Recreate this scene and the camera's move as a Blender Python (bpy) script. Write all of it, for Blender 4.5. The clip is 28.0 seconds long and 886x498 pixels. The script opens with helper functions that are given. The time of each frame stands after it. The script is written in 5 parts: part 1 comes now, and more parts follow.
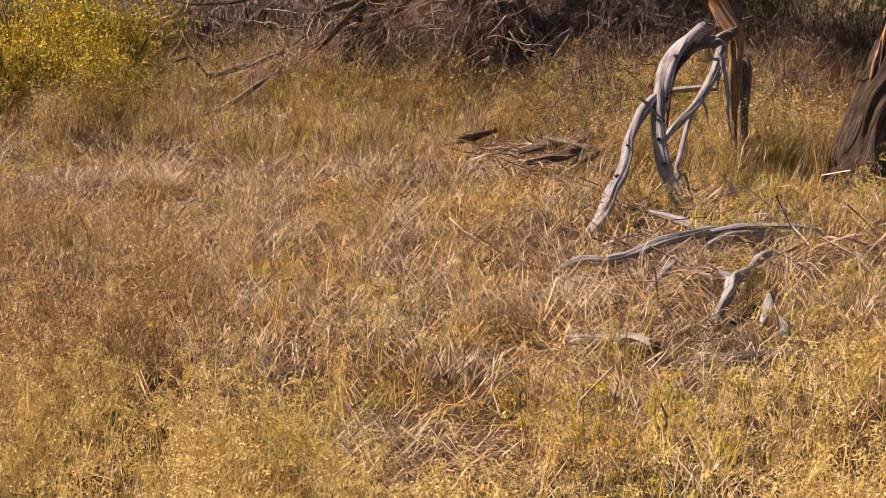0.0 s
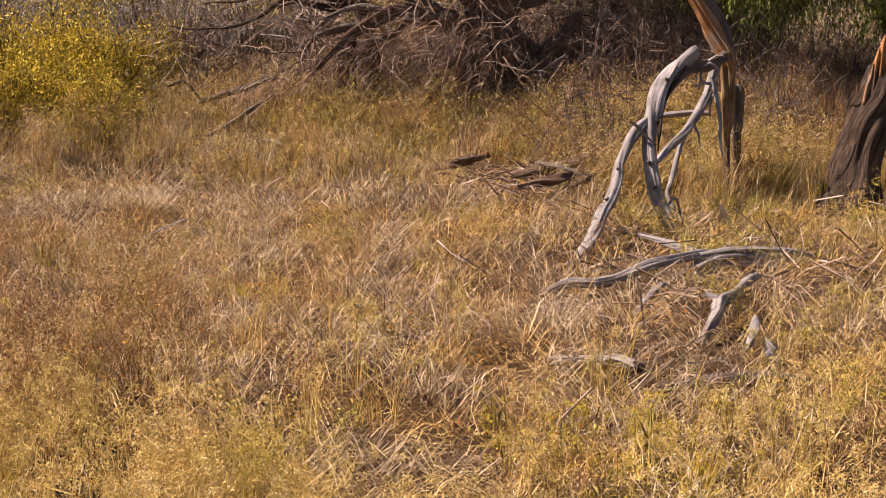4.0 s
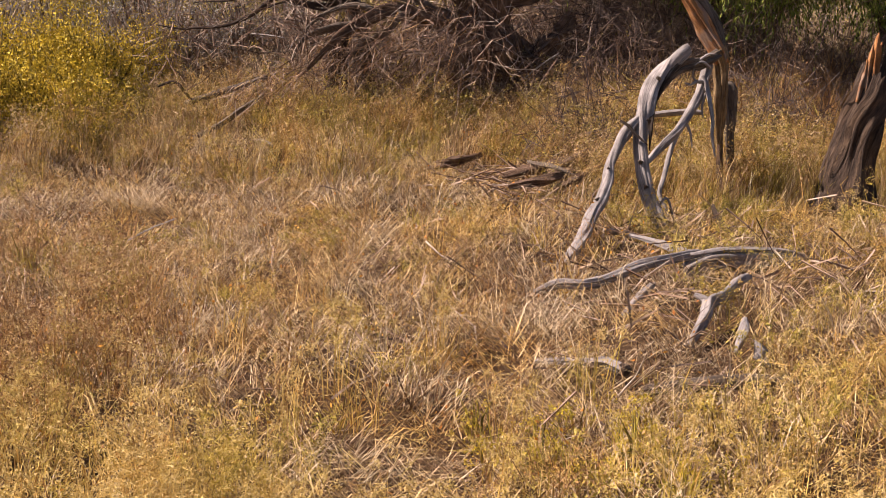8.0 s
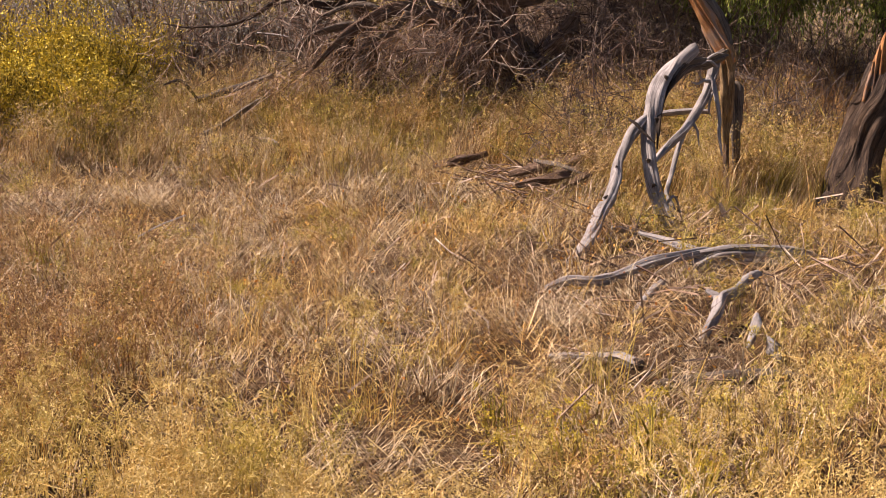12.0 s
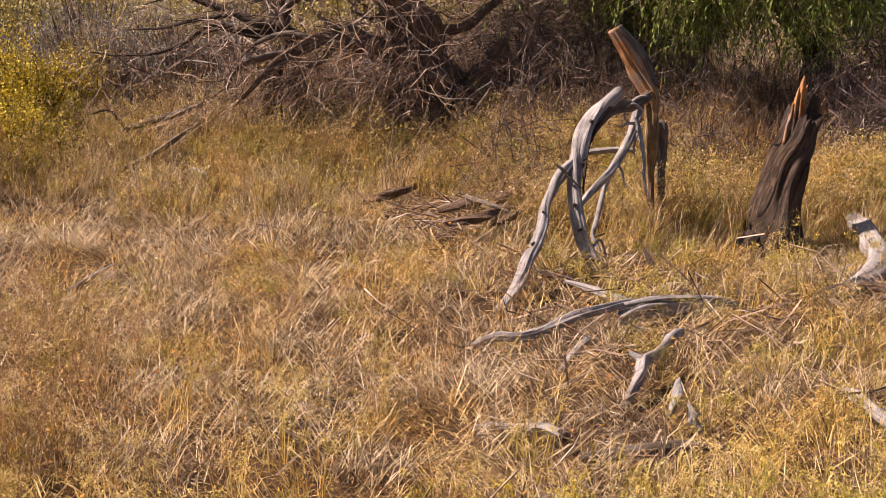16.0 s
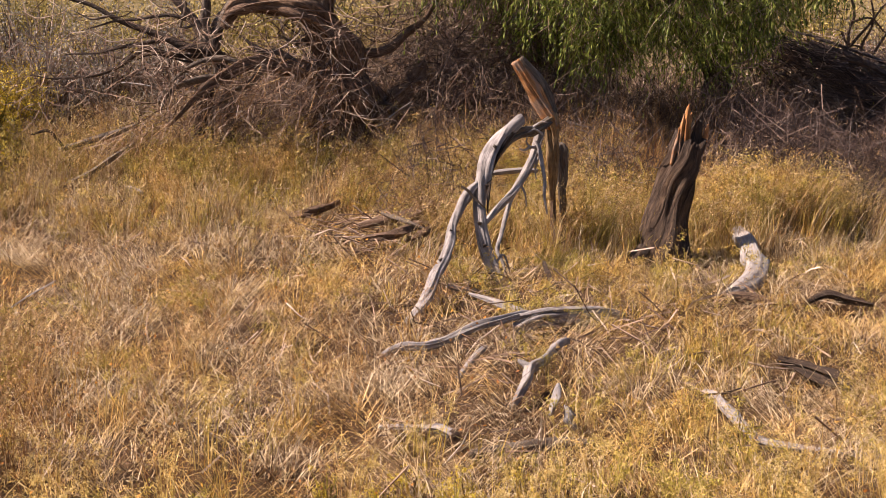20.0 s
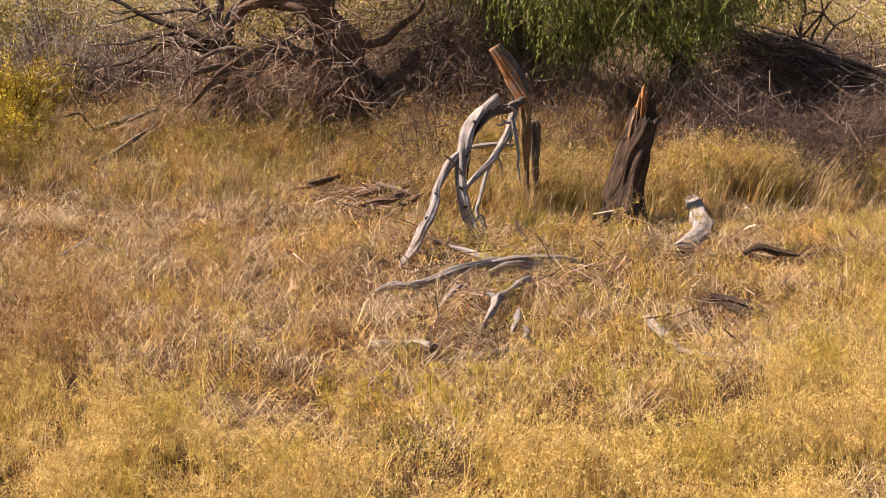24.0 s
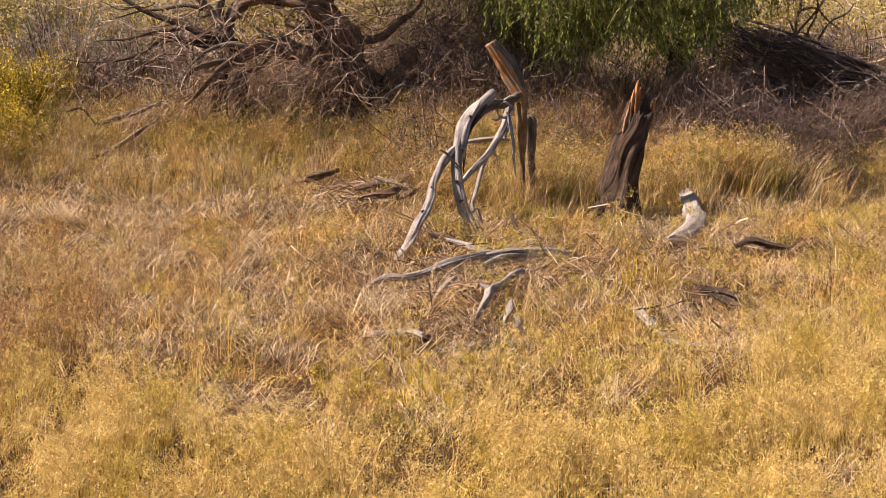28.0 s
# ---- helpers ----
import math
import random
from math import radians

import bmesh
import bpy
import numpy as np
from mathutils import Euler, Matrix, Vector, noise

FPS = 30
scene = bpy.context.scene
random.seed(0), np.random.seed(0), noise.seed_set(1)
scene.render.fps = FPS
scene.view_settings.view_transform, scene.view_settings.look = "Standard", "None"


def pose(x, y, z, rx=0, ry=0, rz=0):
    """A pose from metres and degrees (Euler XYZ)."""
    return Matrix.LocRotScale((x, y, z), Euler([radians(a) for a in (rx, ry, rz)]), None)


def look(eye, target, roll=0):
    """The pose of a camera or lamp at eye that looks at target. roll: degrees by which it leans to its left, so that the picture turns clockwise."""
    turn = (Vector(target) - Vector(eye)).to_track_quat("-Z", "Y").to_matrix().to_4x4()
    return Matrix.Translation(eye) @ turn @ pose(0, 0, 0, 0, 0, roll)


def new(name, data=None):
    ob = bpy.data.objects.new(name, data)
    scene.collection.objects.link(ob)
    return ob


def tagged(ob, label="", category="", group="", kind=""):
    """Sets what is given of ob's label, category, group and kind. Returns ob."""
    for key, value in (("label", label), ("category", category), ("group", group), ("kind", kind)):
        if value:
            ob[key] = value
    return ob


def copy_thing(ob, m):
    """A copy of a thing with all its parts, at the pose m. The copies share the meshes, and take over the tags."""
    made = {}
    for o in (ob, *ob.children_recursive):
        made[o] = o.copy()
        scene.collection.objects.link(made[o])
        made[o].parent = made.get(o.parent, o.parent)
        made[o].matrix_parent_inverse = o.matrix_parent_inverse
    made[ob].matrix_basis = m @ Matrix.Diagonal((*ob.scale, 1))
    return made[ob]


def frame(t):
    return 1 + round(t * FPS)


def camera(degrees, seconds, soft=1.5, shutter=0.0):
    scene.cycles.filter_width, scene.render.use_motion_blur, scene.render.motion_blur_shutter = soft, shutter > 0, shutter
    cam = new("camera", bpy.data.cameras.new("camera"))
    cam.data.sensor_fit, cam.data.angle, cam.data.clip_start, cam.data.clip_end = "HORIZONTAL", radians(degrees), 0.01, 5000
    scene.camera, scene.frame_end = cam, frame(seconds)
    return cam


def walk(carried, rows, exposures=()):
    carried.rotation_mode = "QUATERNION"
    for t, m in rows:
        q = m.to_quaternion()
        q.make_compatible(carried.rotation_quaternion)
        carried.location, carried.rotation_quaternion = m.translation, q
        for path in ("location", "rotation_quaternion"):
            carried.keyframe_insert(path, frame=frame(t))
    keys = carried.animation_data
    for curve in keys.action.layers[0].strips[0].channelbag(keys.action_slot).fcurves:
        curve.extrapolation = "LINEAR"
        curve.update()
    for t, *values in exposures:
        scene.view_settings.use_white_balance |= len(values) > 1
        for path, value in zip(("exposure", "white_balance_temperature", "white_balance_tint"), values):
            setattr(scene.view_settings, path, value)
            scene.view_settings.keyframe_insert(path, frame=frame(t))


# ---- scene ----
cam = camera(36.0, 28.0, soft=0.8)
PATH = [
    (0, (0.049, -1.289, 2.239), (-0.001, 0.661, 1.797), 0.0),
    (0.5, (0.076, -1.272, 2.209), (0.024, 0.679, 1.772), 0.1),
    (1, (0.104, -1.248, 2.175), (0.05, 0.705, 1.747), 0.3),
    (1.5, (0.132, -1.218, 2.173), (0.076, 0.736, 1.751), 0.2),
    (2, (0.138, -1.215, 2.158), (0.083, 0.741, 1.745), 0.3),
    (2.5, (0.161, -1.212, 2.173), (0.105, 0.745, 1.764), 0.2),
    (3, (0.167, -1.217, 2.158), (0.112, 0.742, 1.758), 0.3),
    (3.5, (0.17, -1.225, 2.158), (0.114, 0.735, 1.761), 0.2),
    (5.5, (0.139, -1.164, 2.12), (0.085, 0.796, 1.726), 0.3),
    (6, (0.146, -1.168, 2.142), (0.095, 0.791, 1.745), 0.2),
    (6.5, (0.16, -1.139, 2.137), (0.107, 0.82, 1.741), 0.2),
    (7, (0.171, -1.136, 2.124), (0.118, 0.824, 1.729), 0.2),
    (7.5, (0.217, -1.124, 2.131), (0.164, 0.835, 1.735), 0.2),
    (8, (0.25, -1.1, 2.136), (0.194, 0.86, 1.74), 0.1),
    (8.5, (0.25, -1.072, 2.144), (0.194, 0.888, 1.746), 0.1),
    (9, (0.222, -1.085, 2.142), (0.169, 0.874, 1.743), 0.1),
    (9.5, (0.203, -1.065, 2.107), (0.151, 0.895, 1.712), 0.2),
    (10, (0.169, -1.091, 2.099), (0.121, 0.869, 1.706), 0.3),
    (10.5, (0.141, -1.116, 2.097), (0.093, 0.845, 1.706), 0.3),
    (11, (0.141, -1.133, 2.109), (0.091, 0.827, 1.717), 0.2),
    (11.5, (0.148, -1.13, 2.108), (0.098, 0.83, 1.716), 0.3),
    (12, (0.151, -1.148, 2.102), (0.101, 0.812, 1.71), 0.3),
    (12.5, (0.159, -1.158, 2.144), (0.109, 0.802, 1.751), 0.3),
    (14.5, (0.108, -1.147, 2.508), (0.086, 0.81, 2.095), 0.4),
    (15, (0.151, -1.143, 2.543), (0.149, 0.813, 2.128), 0.4),
    (15.5, (0.153, -1.147, 2.57), (0.178, 0.809, 2.157), 0.4),
    (16, (0.186, -1.154, 2.606), (0.233, 0.802, 2.192), 0.4),
    (16.5, (0.194, -1.127, 2.645), (0.26, 0.829, 2.229), 0.4),
    (17, (0.206, -1.121, 2.664), (0.289, 0.834, 2.25), 0.5),
    (17.5, (0.217, -1.233, 2.714), (0.316, 0.721, 2.299), 0.5),
    (18, (0.214, -1.637, 2.754), (0.327, 0.317, 2.339), 0.4),
    (18.5, (0.247, -2.017, 2.818), (0.368, -0.065, 2.401), 0.4),
    (19, (0.321, -2.14, 2.875), (0.446, -0.189, 2.457), 0.3),
    (19.5, (0.353, -2.163, 2.926), (0.483, -0.211, 2.509), 0.4),
    (20, (0.388, -2.15, 2.979), (0.52, -0.199, 2.562), 0.5),
    (20.5, (0.395, -2.195, 2.99), (0.528, -0.243, 2.573), 0.5),
    (21, (0.38, -2.298, 3.013), (0.512, -0.347, 2.596), 0.5),
    (21.5, (0.374, -2.5, 3.007), (0.506, -0.548, 2.589), 0.5),
    (23.5, (0.418, -3.754, 2.938), (0.547, -1.801, 2.526), 0.4),
    (24, (0.444, -4.076, 2.954), (0.571, -2.124, 2.54), 0.4),
    (24.5, (0.48, -4.243, 2.946), (0.606, -2.29, 2.533), 0.3),
    (25, (0.515, -4.331, 2.943), (0.641, -2.379, 2.528), 0.3),
    (25.5, (0.515, -4.399, 2.942), (0.642, -2.447, 2.523), 0.3),
    (26, (0.515, -4.41, 2.93), (0.642, -2.458, 2.51), 0.3),
    (26.5, (0.478, -4.447, 2.938), (0.604, -2.496, 2.517), 0.3),
    (27, (0.473, -4.396, 2.96), (0.599, -2.445, 2.54), 0.4),
    (27.5, (0.493, -4.313, 2.962), (0.616, -2.362, 2.542), 0.4),
    (28, (0.521, -4.285, 2.973), (0.641, -2.333, 2.552), 0.4),
]

walk(cam, [(t, look(eye, target, roll)) for t, eye, target, roll in PATH], [(0.0, 1.16, 6200, 23), (12.0, 1.20, 6200, 23), (16.0, 1.28, 6200, 23), (21.0, 1.34, 6220, 22), (25.0, 1.38, 6400, 19), (28.0, 1.38, 6400, 19)])

# ---- daylight: clear sky, high sun from the left ----
SUN_DIR = Vector((-0.88, -0.02, 0.98)).normalized()
world = bpy.data.worlds.new("daylight")
scene.world = world
world.use_nodes = True
wt = world.node_tree
sky = wt.nodes.new("ShaderNodeTexSky")
sky.sky_type, sky.sun_disc = "NISHITA", False
sky.sun_elevation = math.asin(SUN_DIR.z)
sky.sun_rotation = math.atan2(SUN_DIR.x, SUN_DIR.y)
wt.links.new(sky.outputs[0], wt.nodes["Background"].inputs[0])
wt.nodes["Background"].inputs[1].default_value = 0.045
sun_data = bpy.data.lights.new("sun", "SUN")
sun_data.energy, sun_data.angle, sun_data.color = 5.0, radians(0.53), (1.0, 0.865, 0.69)
sun = new("sun", sun_data)
sun.matrix_world = look(SUN_DIR * 60, (0, 0, 0))

rng = np.random.default_rng(7)


# ---- materials ----
def node_mat(name):
    m = bpy.data.materials.new(name)
    m.use_nodes = True
    nt = m.node_tree
    nt.nodes.clear()
    out = nt.nodes.new("ShaderNodeOutputMaterial")
    return m, nt, out


def ramp(nt, fac, stops):
    r = nt.nodes.new("ShaderNodeValToRGB")
    el = r.color_ramp.elements
    while len(el) < len(stops):
        el.new(0.5)
    for e, (p, c) in zip(el, stops):
        e.position, e.color = p, (*c, 1)
    nt.links.new(fac, r.inputs[0])
    return r.outputs[0]


def noise_tex(nt, scale, detail=3.0, rough=0.6, stretch=None, dist=0.0):
    tc = nt.nodes.new("ShaderNodeTexCoord")
    n = nt.nodes.new("ShaderNodeTexNoise")
    n.inputs["Scale"].default_value, n.inputs["Detail"].default_value = scale, detail
    n.inputs["Roughness"].default_value, n.inputs["Distortion"].default_value = rough, dist
    if stretch:
        mp = nt.nodes.new("ShaderNodeMapping")
        mp.inputs["Scale"].default_value = stretch
        nt.links.new(tc.outputs["Object"], mp.inputs[0])
        nt.links.new(mp.outputs[0], n.inputs["Vector"])
    else:
        nt.links.new(tc.outputs["Object"], n.inputs["Vector"])
    return n.outputs[0]


def mix_col(nt, fac, a, b, mode="MIX"):
    m = nt.nodes.new("ShaderNodeMix")
    m.data_type, m.blend_type = "RGBA", mode
    for sock, v in ((0, fac), (6, a), (7, b)):
        if isinstance(v, (int, float)):
            m.inputs[sock].default_value = v
        elif isinstance(v, tuple):
            m.inputs[sock].default_value = (*v, 1)
        else:
            nt.links.new(v, m.inputs[sock])
    return m.outputs[2]


def leaf_mat(name, stops, patch=None, patch_scale=0.8, through_light=0.2, rough=0.6, mottle=0.8):
    """Thin leaf or straw: colour by piece, drifting over patches and plants, with light that passes through."""
    m, nt, out = node_mat(name)
    geo = nt.nodes.new("ShaderNodeNewGeometry")

    def drift(scale, stops):
        n = nt.nodes.new("ShaderNodeTexNoise")
        n.inputs["Scale"].default_value, n.inputs["Detail"].default_value = scale, 3.0
        nt.links.new(geo.outputs["Position"], n.inputs["Vector"])
        return ramp(nt, n.outputs[0], stops)

    col = ramp(nt, geo.outputs["Random Per Island"], stops)
    if patch:
        alt = ramp(nt, geo.outputs["Random Per Island"], patch)
        col = mix_col(nt, drift(patch_scale, [(0.46, (0, 0, 0)), (0.64, (1, 1, 1))]), col, alt)
    # uneven tone of clumps; the deep dark end also paints in shadowy gaps
    col = mix_col(nt, mottle, col, drift(8.0, [(0.33, (0.28, 0.24, 0.21)), (0.47, (0.85, 0.84, 0.82)), (0.66, (1.3, 1.28, 1.24))]), "MULTIPLY")
    d = nt.nodes.new("ShaderNodeBsdfPrincipled")
    d.inputs["Roughness"].default_value = rough
    d.inputs["Specular IOR Level"].default_value = 0.25
    t = nt.nodes.new("ShaderNodeBsdfTranslucent")
    mx = nt.nodes.new("ShaderNodeMixShader")
    mx.inputs[0].default_value = through_light
    nt.links.new(col, d.inputs["Base Color"])
    nt.links.new(col, t.inputs["Color"])
    nt.links.new(d.outputs[0], mx.inputs[1])
    nt.links.new(t.outputs[0], mx.inputs[2])
    nt.links.new(mx.outputs[0], out.inputs[0])
    return m


def wood_mat(name, stops, crack=0.6, scale=6.0, grain=(1, 1, 1), bump=0.6, spots=None):
    """Weathered or barked wood: long grain read from the mesh's UV, cracks, stains and relief."""
    m, nt, out = node_mat(name)
    uv = nt.nodes.new("ShaderNodeUVMap")
    mp = nt.nodes.new("ShaderNodeMapping")
    mp.inputs["Scale"].default_value = (17.0, 1.5, 1.0)
    nt.links.new(uv.outputs[0], mp.inputs[0])
    g = nt.nodes.new("ShaderNodeTexNoise")
    g.inputs["Scale"].default_value, g.inputs["Detail"].default_value, g.inputs["Roughness"].default_value = 3.0, 9.0, 0.72
    g.inputs["Distortion"].default_value = 0.4
    nt.links.new(mp.outputs[0], g.inputs["Vector"])
    big = noise_tex(nt, scale, 4.0)
    base = ramp(nt, g.outputs[0], stops)
    long = nt.nodes.new("ShaderNodeMapping")
    long.inputs["Scale"].default_value = (7.0, 0.8, 1.0)
    nt.links.new(uv.outputs[0], long.inputs[0])
    split = nt.nodes.new("ShaderNodeTexNoise")
    split.inputs["Scale"].default_value, split.inputs["Detail"].default_value, split.inputs["Distortion"].default_value = 2.6, 5.0, 0.3
    nt.links.new(long.outputs[0], split.inputs["Vector"])
    slit = ramp(nt, split.outputs[0], [(0.47, (1, 1, 1)), (0.490, (0.25, 0.22, 0.20)), (0.503, (0.25, 0.22, 0.20)), (0.525, (1, 1, 1))])
    base = mix_col(nt, crack, base, slit, "MULTIPLY")
    stain = ramp(nt, big, [(0.35, (0.45, 0.43, 0.42)), (0.6, (1, 1, 1))])
    col = mix_col(nt, 0.7, base, stain, "MULTIPLY")
    if spots:
        f = ramp(nt, noise_tex(nt, scale * 0.5, 3.0), [(0.5, (0, 0, 0)), (0.58, (1, 1, 1))])
        col = mix_col(nt, f, col, spots)
    d = nt.nodes.new("ShaderNodeBsdfPrincipled")
    d.inputs["Roughness"].default_value = 0.8
    d.inputs["Specular IOR Level"].default_value = 0.3
    b = nt.nodes.new("ShaderNodeBump")
    b.inputs["Strength"].default_value, b.inputs["Distance"].default_value = bump, 0.05
    nt.links.new(g.outputs[0], b.inputs["Height"])
    nt.links.new(col, d.inputs["Base Color"])
    nt.links.new(b.outputs[0], d.inputs["Normal"])
    nt.links.new(d.outputs[0], out.inputs[0])
    return m


def soil_mat():
    m, nt, out = node_mat("dry_soil_and_thatch")
    big = ramp(nt, noise_tex(nt, 0.5, 4.0), [(0.3, (0.055, 0.032, 0.018)), (0.55, (0.115, 0.07, 0.036)), (0.75, (0.22, 0.145, 0.075))])
    fine = ramp(nt, noise_tex(nt, 45.0, 6.0, 0.75), [(0.3, (0.22, 0.18, 0.14)), (0.5, (0.8, 0.75, 0.7)), (0.7, (1.25, 1.15, 1.0))])
    geo = nt.nodes.new("ShaderNodeNewGeometry")
    xyz = nt.nodes.new("ShaderNodeSeparateXYZ")
    nt.links.new(geo.outputs["Position"], xyz.inputs[0])
    reach = nt.nodes.new("ShaderNodeMapRange")
    reach.inputs["From Min"].default_value, reach.inputs["From Max"].default_value = 18.0, 25.0
    nt.links.new(xyz.outputs["Y"], reach.inputs["Value"])
    slope = ramp(nt, noise_tex(nt, 0.35, 5.0), [(0.35, (0.10, 0.08, 0.03)), (0.5, (0.17, 0.135, 0.055)), (0.65, (0.25, 0.195, 0.10))])
    big = mix_col(nt, reach.outputs[0], big, slope)
    col = mix_col(nt, 1.0, big, fine, "MULTIPLY")
    d = nt.nodes.new("ShaderNodeBsdfPrincipled")
    d.inputs["Roughness"].default_value = 0.95
    d.inputs["Specular IOR Level"].default_value = 0.1
    b = nt.nodes.new("ShaderNodeBump")
    b.inputs["Strength"].default_value, b.inputs["Distance"].default_value = 0.9, 0.05
    nt.links.new(noise_tex(nt, 18.0, 8.0, 0.7), b.inputs["Height"])
    nt.links.new(col, d.inputs["Base Color"])
    nt.links.new(b.outputs[0], d.inputs["Normal"])
    nt.links.new(d.outputs[0], out.inputs[0])
    return m


STRAW = [(0.0, (0.08, 0.042, 0.022)), (0.2, (0.20, 0.12, 0.062)), (0.38, (0.38, 0.255, 0.135)), (0.68, (0.56, 0.42, 0.245)), (1.0, (0.71, 0.585, 0.405))]
GOLD = [(0.0, (0.10, 0.042, 0.013)), (0.2, (0.26, 0.125, 0.03)), (0.4, (0.48, 0.27, 0.06)), (0.7, (0.62, 0.39, 0.10)), (1.0, (0.70, 0.51, 0.20))]
YELLOW_GREEN = [(0.0, (0.14, 0.12, 0.02)), (0.4, (0.34, 0.27, 0.04)), (0.75, (0.50, 0.38, 0.06)), (1.0, (0.60, 0.48, 0.14))]
OLIVE = [(0.0, (0.09, 0.07, 0.015)), (0.5, (0.22, 0.165, 0.03)), (1.0, (0.36, 0.27, 0.06))]
RUST = [(0.0, (0.15, 0.07, 0.03)), (0.5, (0.40, 0.235, 0.10)), (1.0, (0.64, 0.44, 0.22))]
RED = [(0.0, (0.11, 0.045, 0.02)), (0.5, (0.28, 0.14, 0.045)), (1.0, (0.48, 0.29, 0.10))]
M_soil = soil_mat()
M_straw = leaf_mat("bleached_straw", STRAW, GOLD, 1.3, 0.15)
M_gold = leaf_mat("golden_weed", GOLD, YELLOW_GREEN, 2.2)
M_fluff = leaf_mat("tan_seed_fluff", [(0.0, (0.36, 0.23, 0.08)), (0.5, (0.58, 0.41, 0.17)), (1.0, (0.70, 0.55, 0.29))], GOLD, 2.0, 0.28)
M_front = leaf_mat("yellow_seed_fluff", [(0.0, (0.40, 0.26, 0.07)), (0.4, (0.64, 0.45, 0.14)), (1.0, (0.80, 0.63, 0.30))], [(0.0, (0.20, 0.145, 0.018)), (0.5, (0.46, 0.335, 0.05)), (1.0, (0.66, 0.50, 0.12))], 2.4, 0.35, mottle=0.6)
M_yellow = leaf_mat("yellow_green_weed", YELLOW_GREEN, GOLD, 1.8)
M_olive = leaf_mat("olive_weed", OLIVE, YELLOW_GREEN, 0.8)
M_rust = leaf_mat("rusty_stalk", RUST, STRAW, 0.6)
M_red = leaf_mat("red_brown_weed", RED, RUST, 0.9)
M_far = leaf_mat("far_yellow_shrub", [(0.0, (0.20, 0.15, 0.05)), (0.5, (0.38, 0.28, 0.08)), (1.0, (0.52, 0.40, 0.13))], OLIVE, 0.3)
M_flower = leaf_mat("yellow_blossom", [(0.0, (0.26, 0.18, 0.012)), (0.4, (0.56, 0.40, 0.02)), (1.0, (0.76, 0.56, 0.05))], [(0.0, (0.21, 0.155, 0.015)), (0.5, (0.44, 0.32, 0.025)), (1.0, (0.62, 0.47, 0.06))], 2.5)
M_bright = leaf_mat("bright_yellow_blossom", [(0.0, (0.30, 0.22, 0.015)), (0.4, (0.56, 0.42, 0.025)), (1.0, (0.76, 0.58, 0.06))], None, 1.0, 0.3, mottle=0.5)
M_orange_leaf = leaf_mat("orange_leaf", [(0.0, (0.30, 0.10, 0.02)), (0.6, (0.58, 0.24, 0.03)), (1.0, (0.72, 0.40, 0.06))])
M_green = leaf_mat("willow_leaf", [(0.0, (0.045, 0.062, 0.010)), (0.5, (0.145, 0.18, 0.024)), (1.0, (0.34, 0.36, 0.07))], None, 1.0, 0.35)
M_sage = leaf_mat("grey_sage", [(0.0, (0.085, 0.072, 0.064)), (0.5, (0.20, 0.18, 0.15)), (1.0, (0.34, 0.31, 0.26))], None, 1.0, 0.2)
M_twig = leaf_mat("brown_twig", [(0.0, (0.06, 0.034, 0.023)), (0.4, (0.20, 0.125, 0.082)), (0.8, (0.38, 0.27, 0.19)), (1.0, (0.56, 0.45, 0.36))], None, 1.0, 0.0)
M_grey = wood_mat("silver_driftwood", [(0.28, (0.13, 0.112, 0.103)), (0.40, (0.25, 0.218, 0.20)), (0.54, (0.335, 0.295, 0.27)), (0.75, (0.47, 0.42, 0.385))], crack=0.45, bump=0.4)
M_bark = wood_mat("dark_bark", [(0.3, (0.025, 0.015, 0.010)), (0.5, (0.085, 0.052, 0.032)), (0.7, (0.19, 0.125, 0.08))], bump=1.0)
M_tan = wood_mat("peeled_tan_wood", [(0.3, (0.06, 0.032, 0.014)), (0.46, (0.27, 0.165, 0.075)), (0.7, (0.52, 0.36, 0.18))])
M_trunk = wood_mat("brown_furrowed_bark", [(0.3, (0.05, 0.028, 0.017)), (0.5, (0.22, 0.13, 0.078)), (0.7, (0.42, 0.28, 0.185))], bump=1.0)
M_thicket = leaf_mat("dark_brush_twig", [(0.0, (0.028, 0.017, 0.015)), (0.5, (0.085, 0.054, 0.043)), (0.85, (0.16, 0.108, 0.083)), (1.0, (0.27, 0.20, 0.155))], None, 1.0, 0.0)
M_thicket_bark = wood_mat("purple_brown_bark", [(0.3, (0.03, 0.02, 0.017)), (0.5, (0.10, 0.068, 0.055)), (0.7, (0.22, 0.16, 0.13))], bump=1.0)
M_orange = wood_mat("split_orange_wood", [(0.3, (0.14, 0.045, 0.014)), (0.46, (0.52, 0.215, 0.065)), (0.72, (0.72, 0.40, 0.165))], spots=(0.30, 0.19, 0.125))
M_dead = wood_mat("grey_brown_deadwood", [(0.3, (0.03, 0.022, 0.016)), (0.45, (0.13, 0.095, 0.068)), (0.7, (0.28, 0.22, 0.165))])


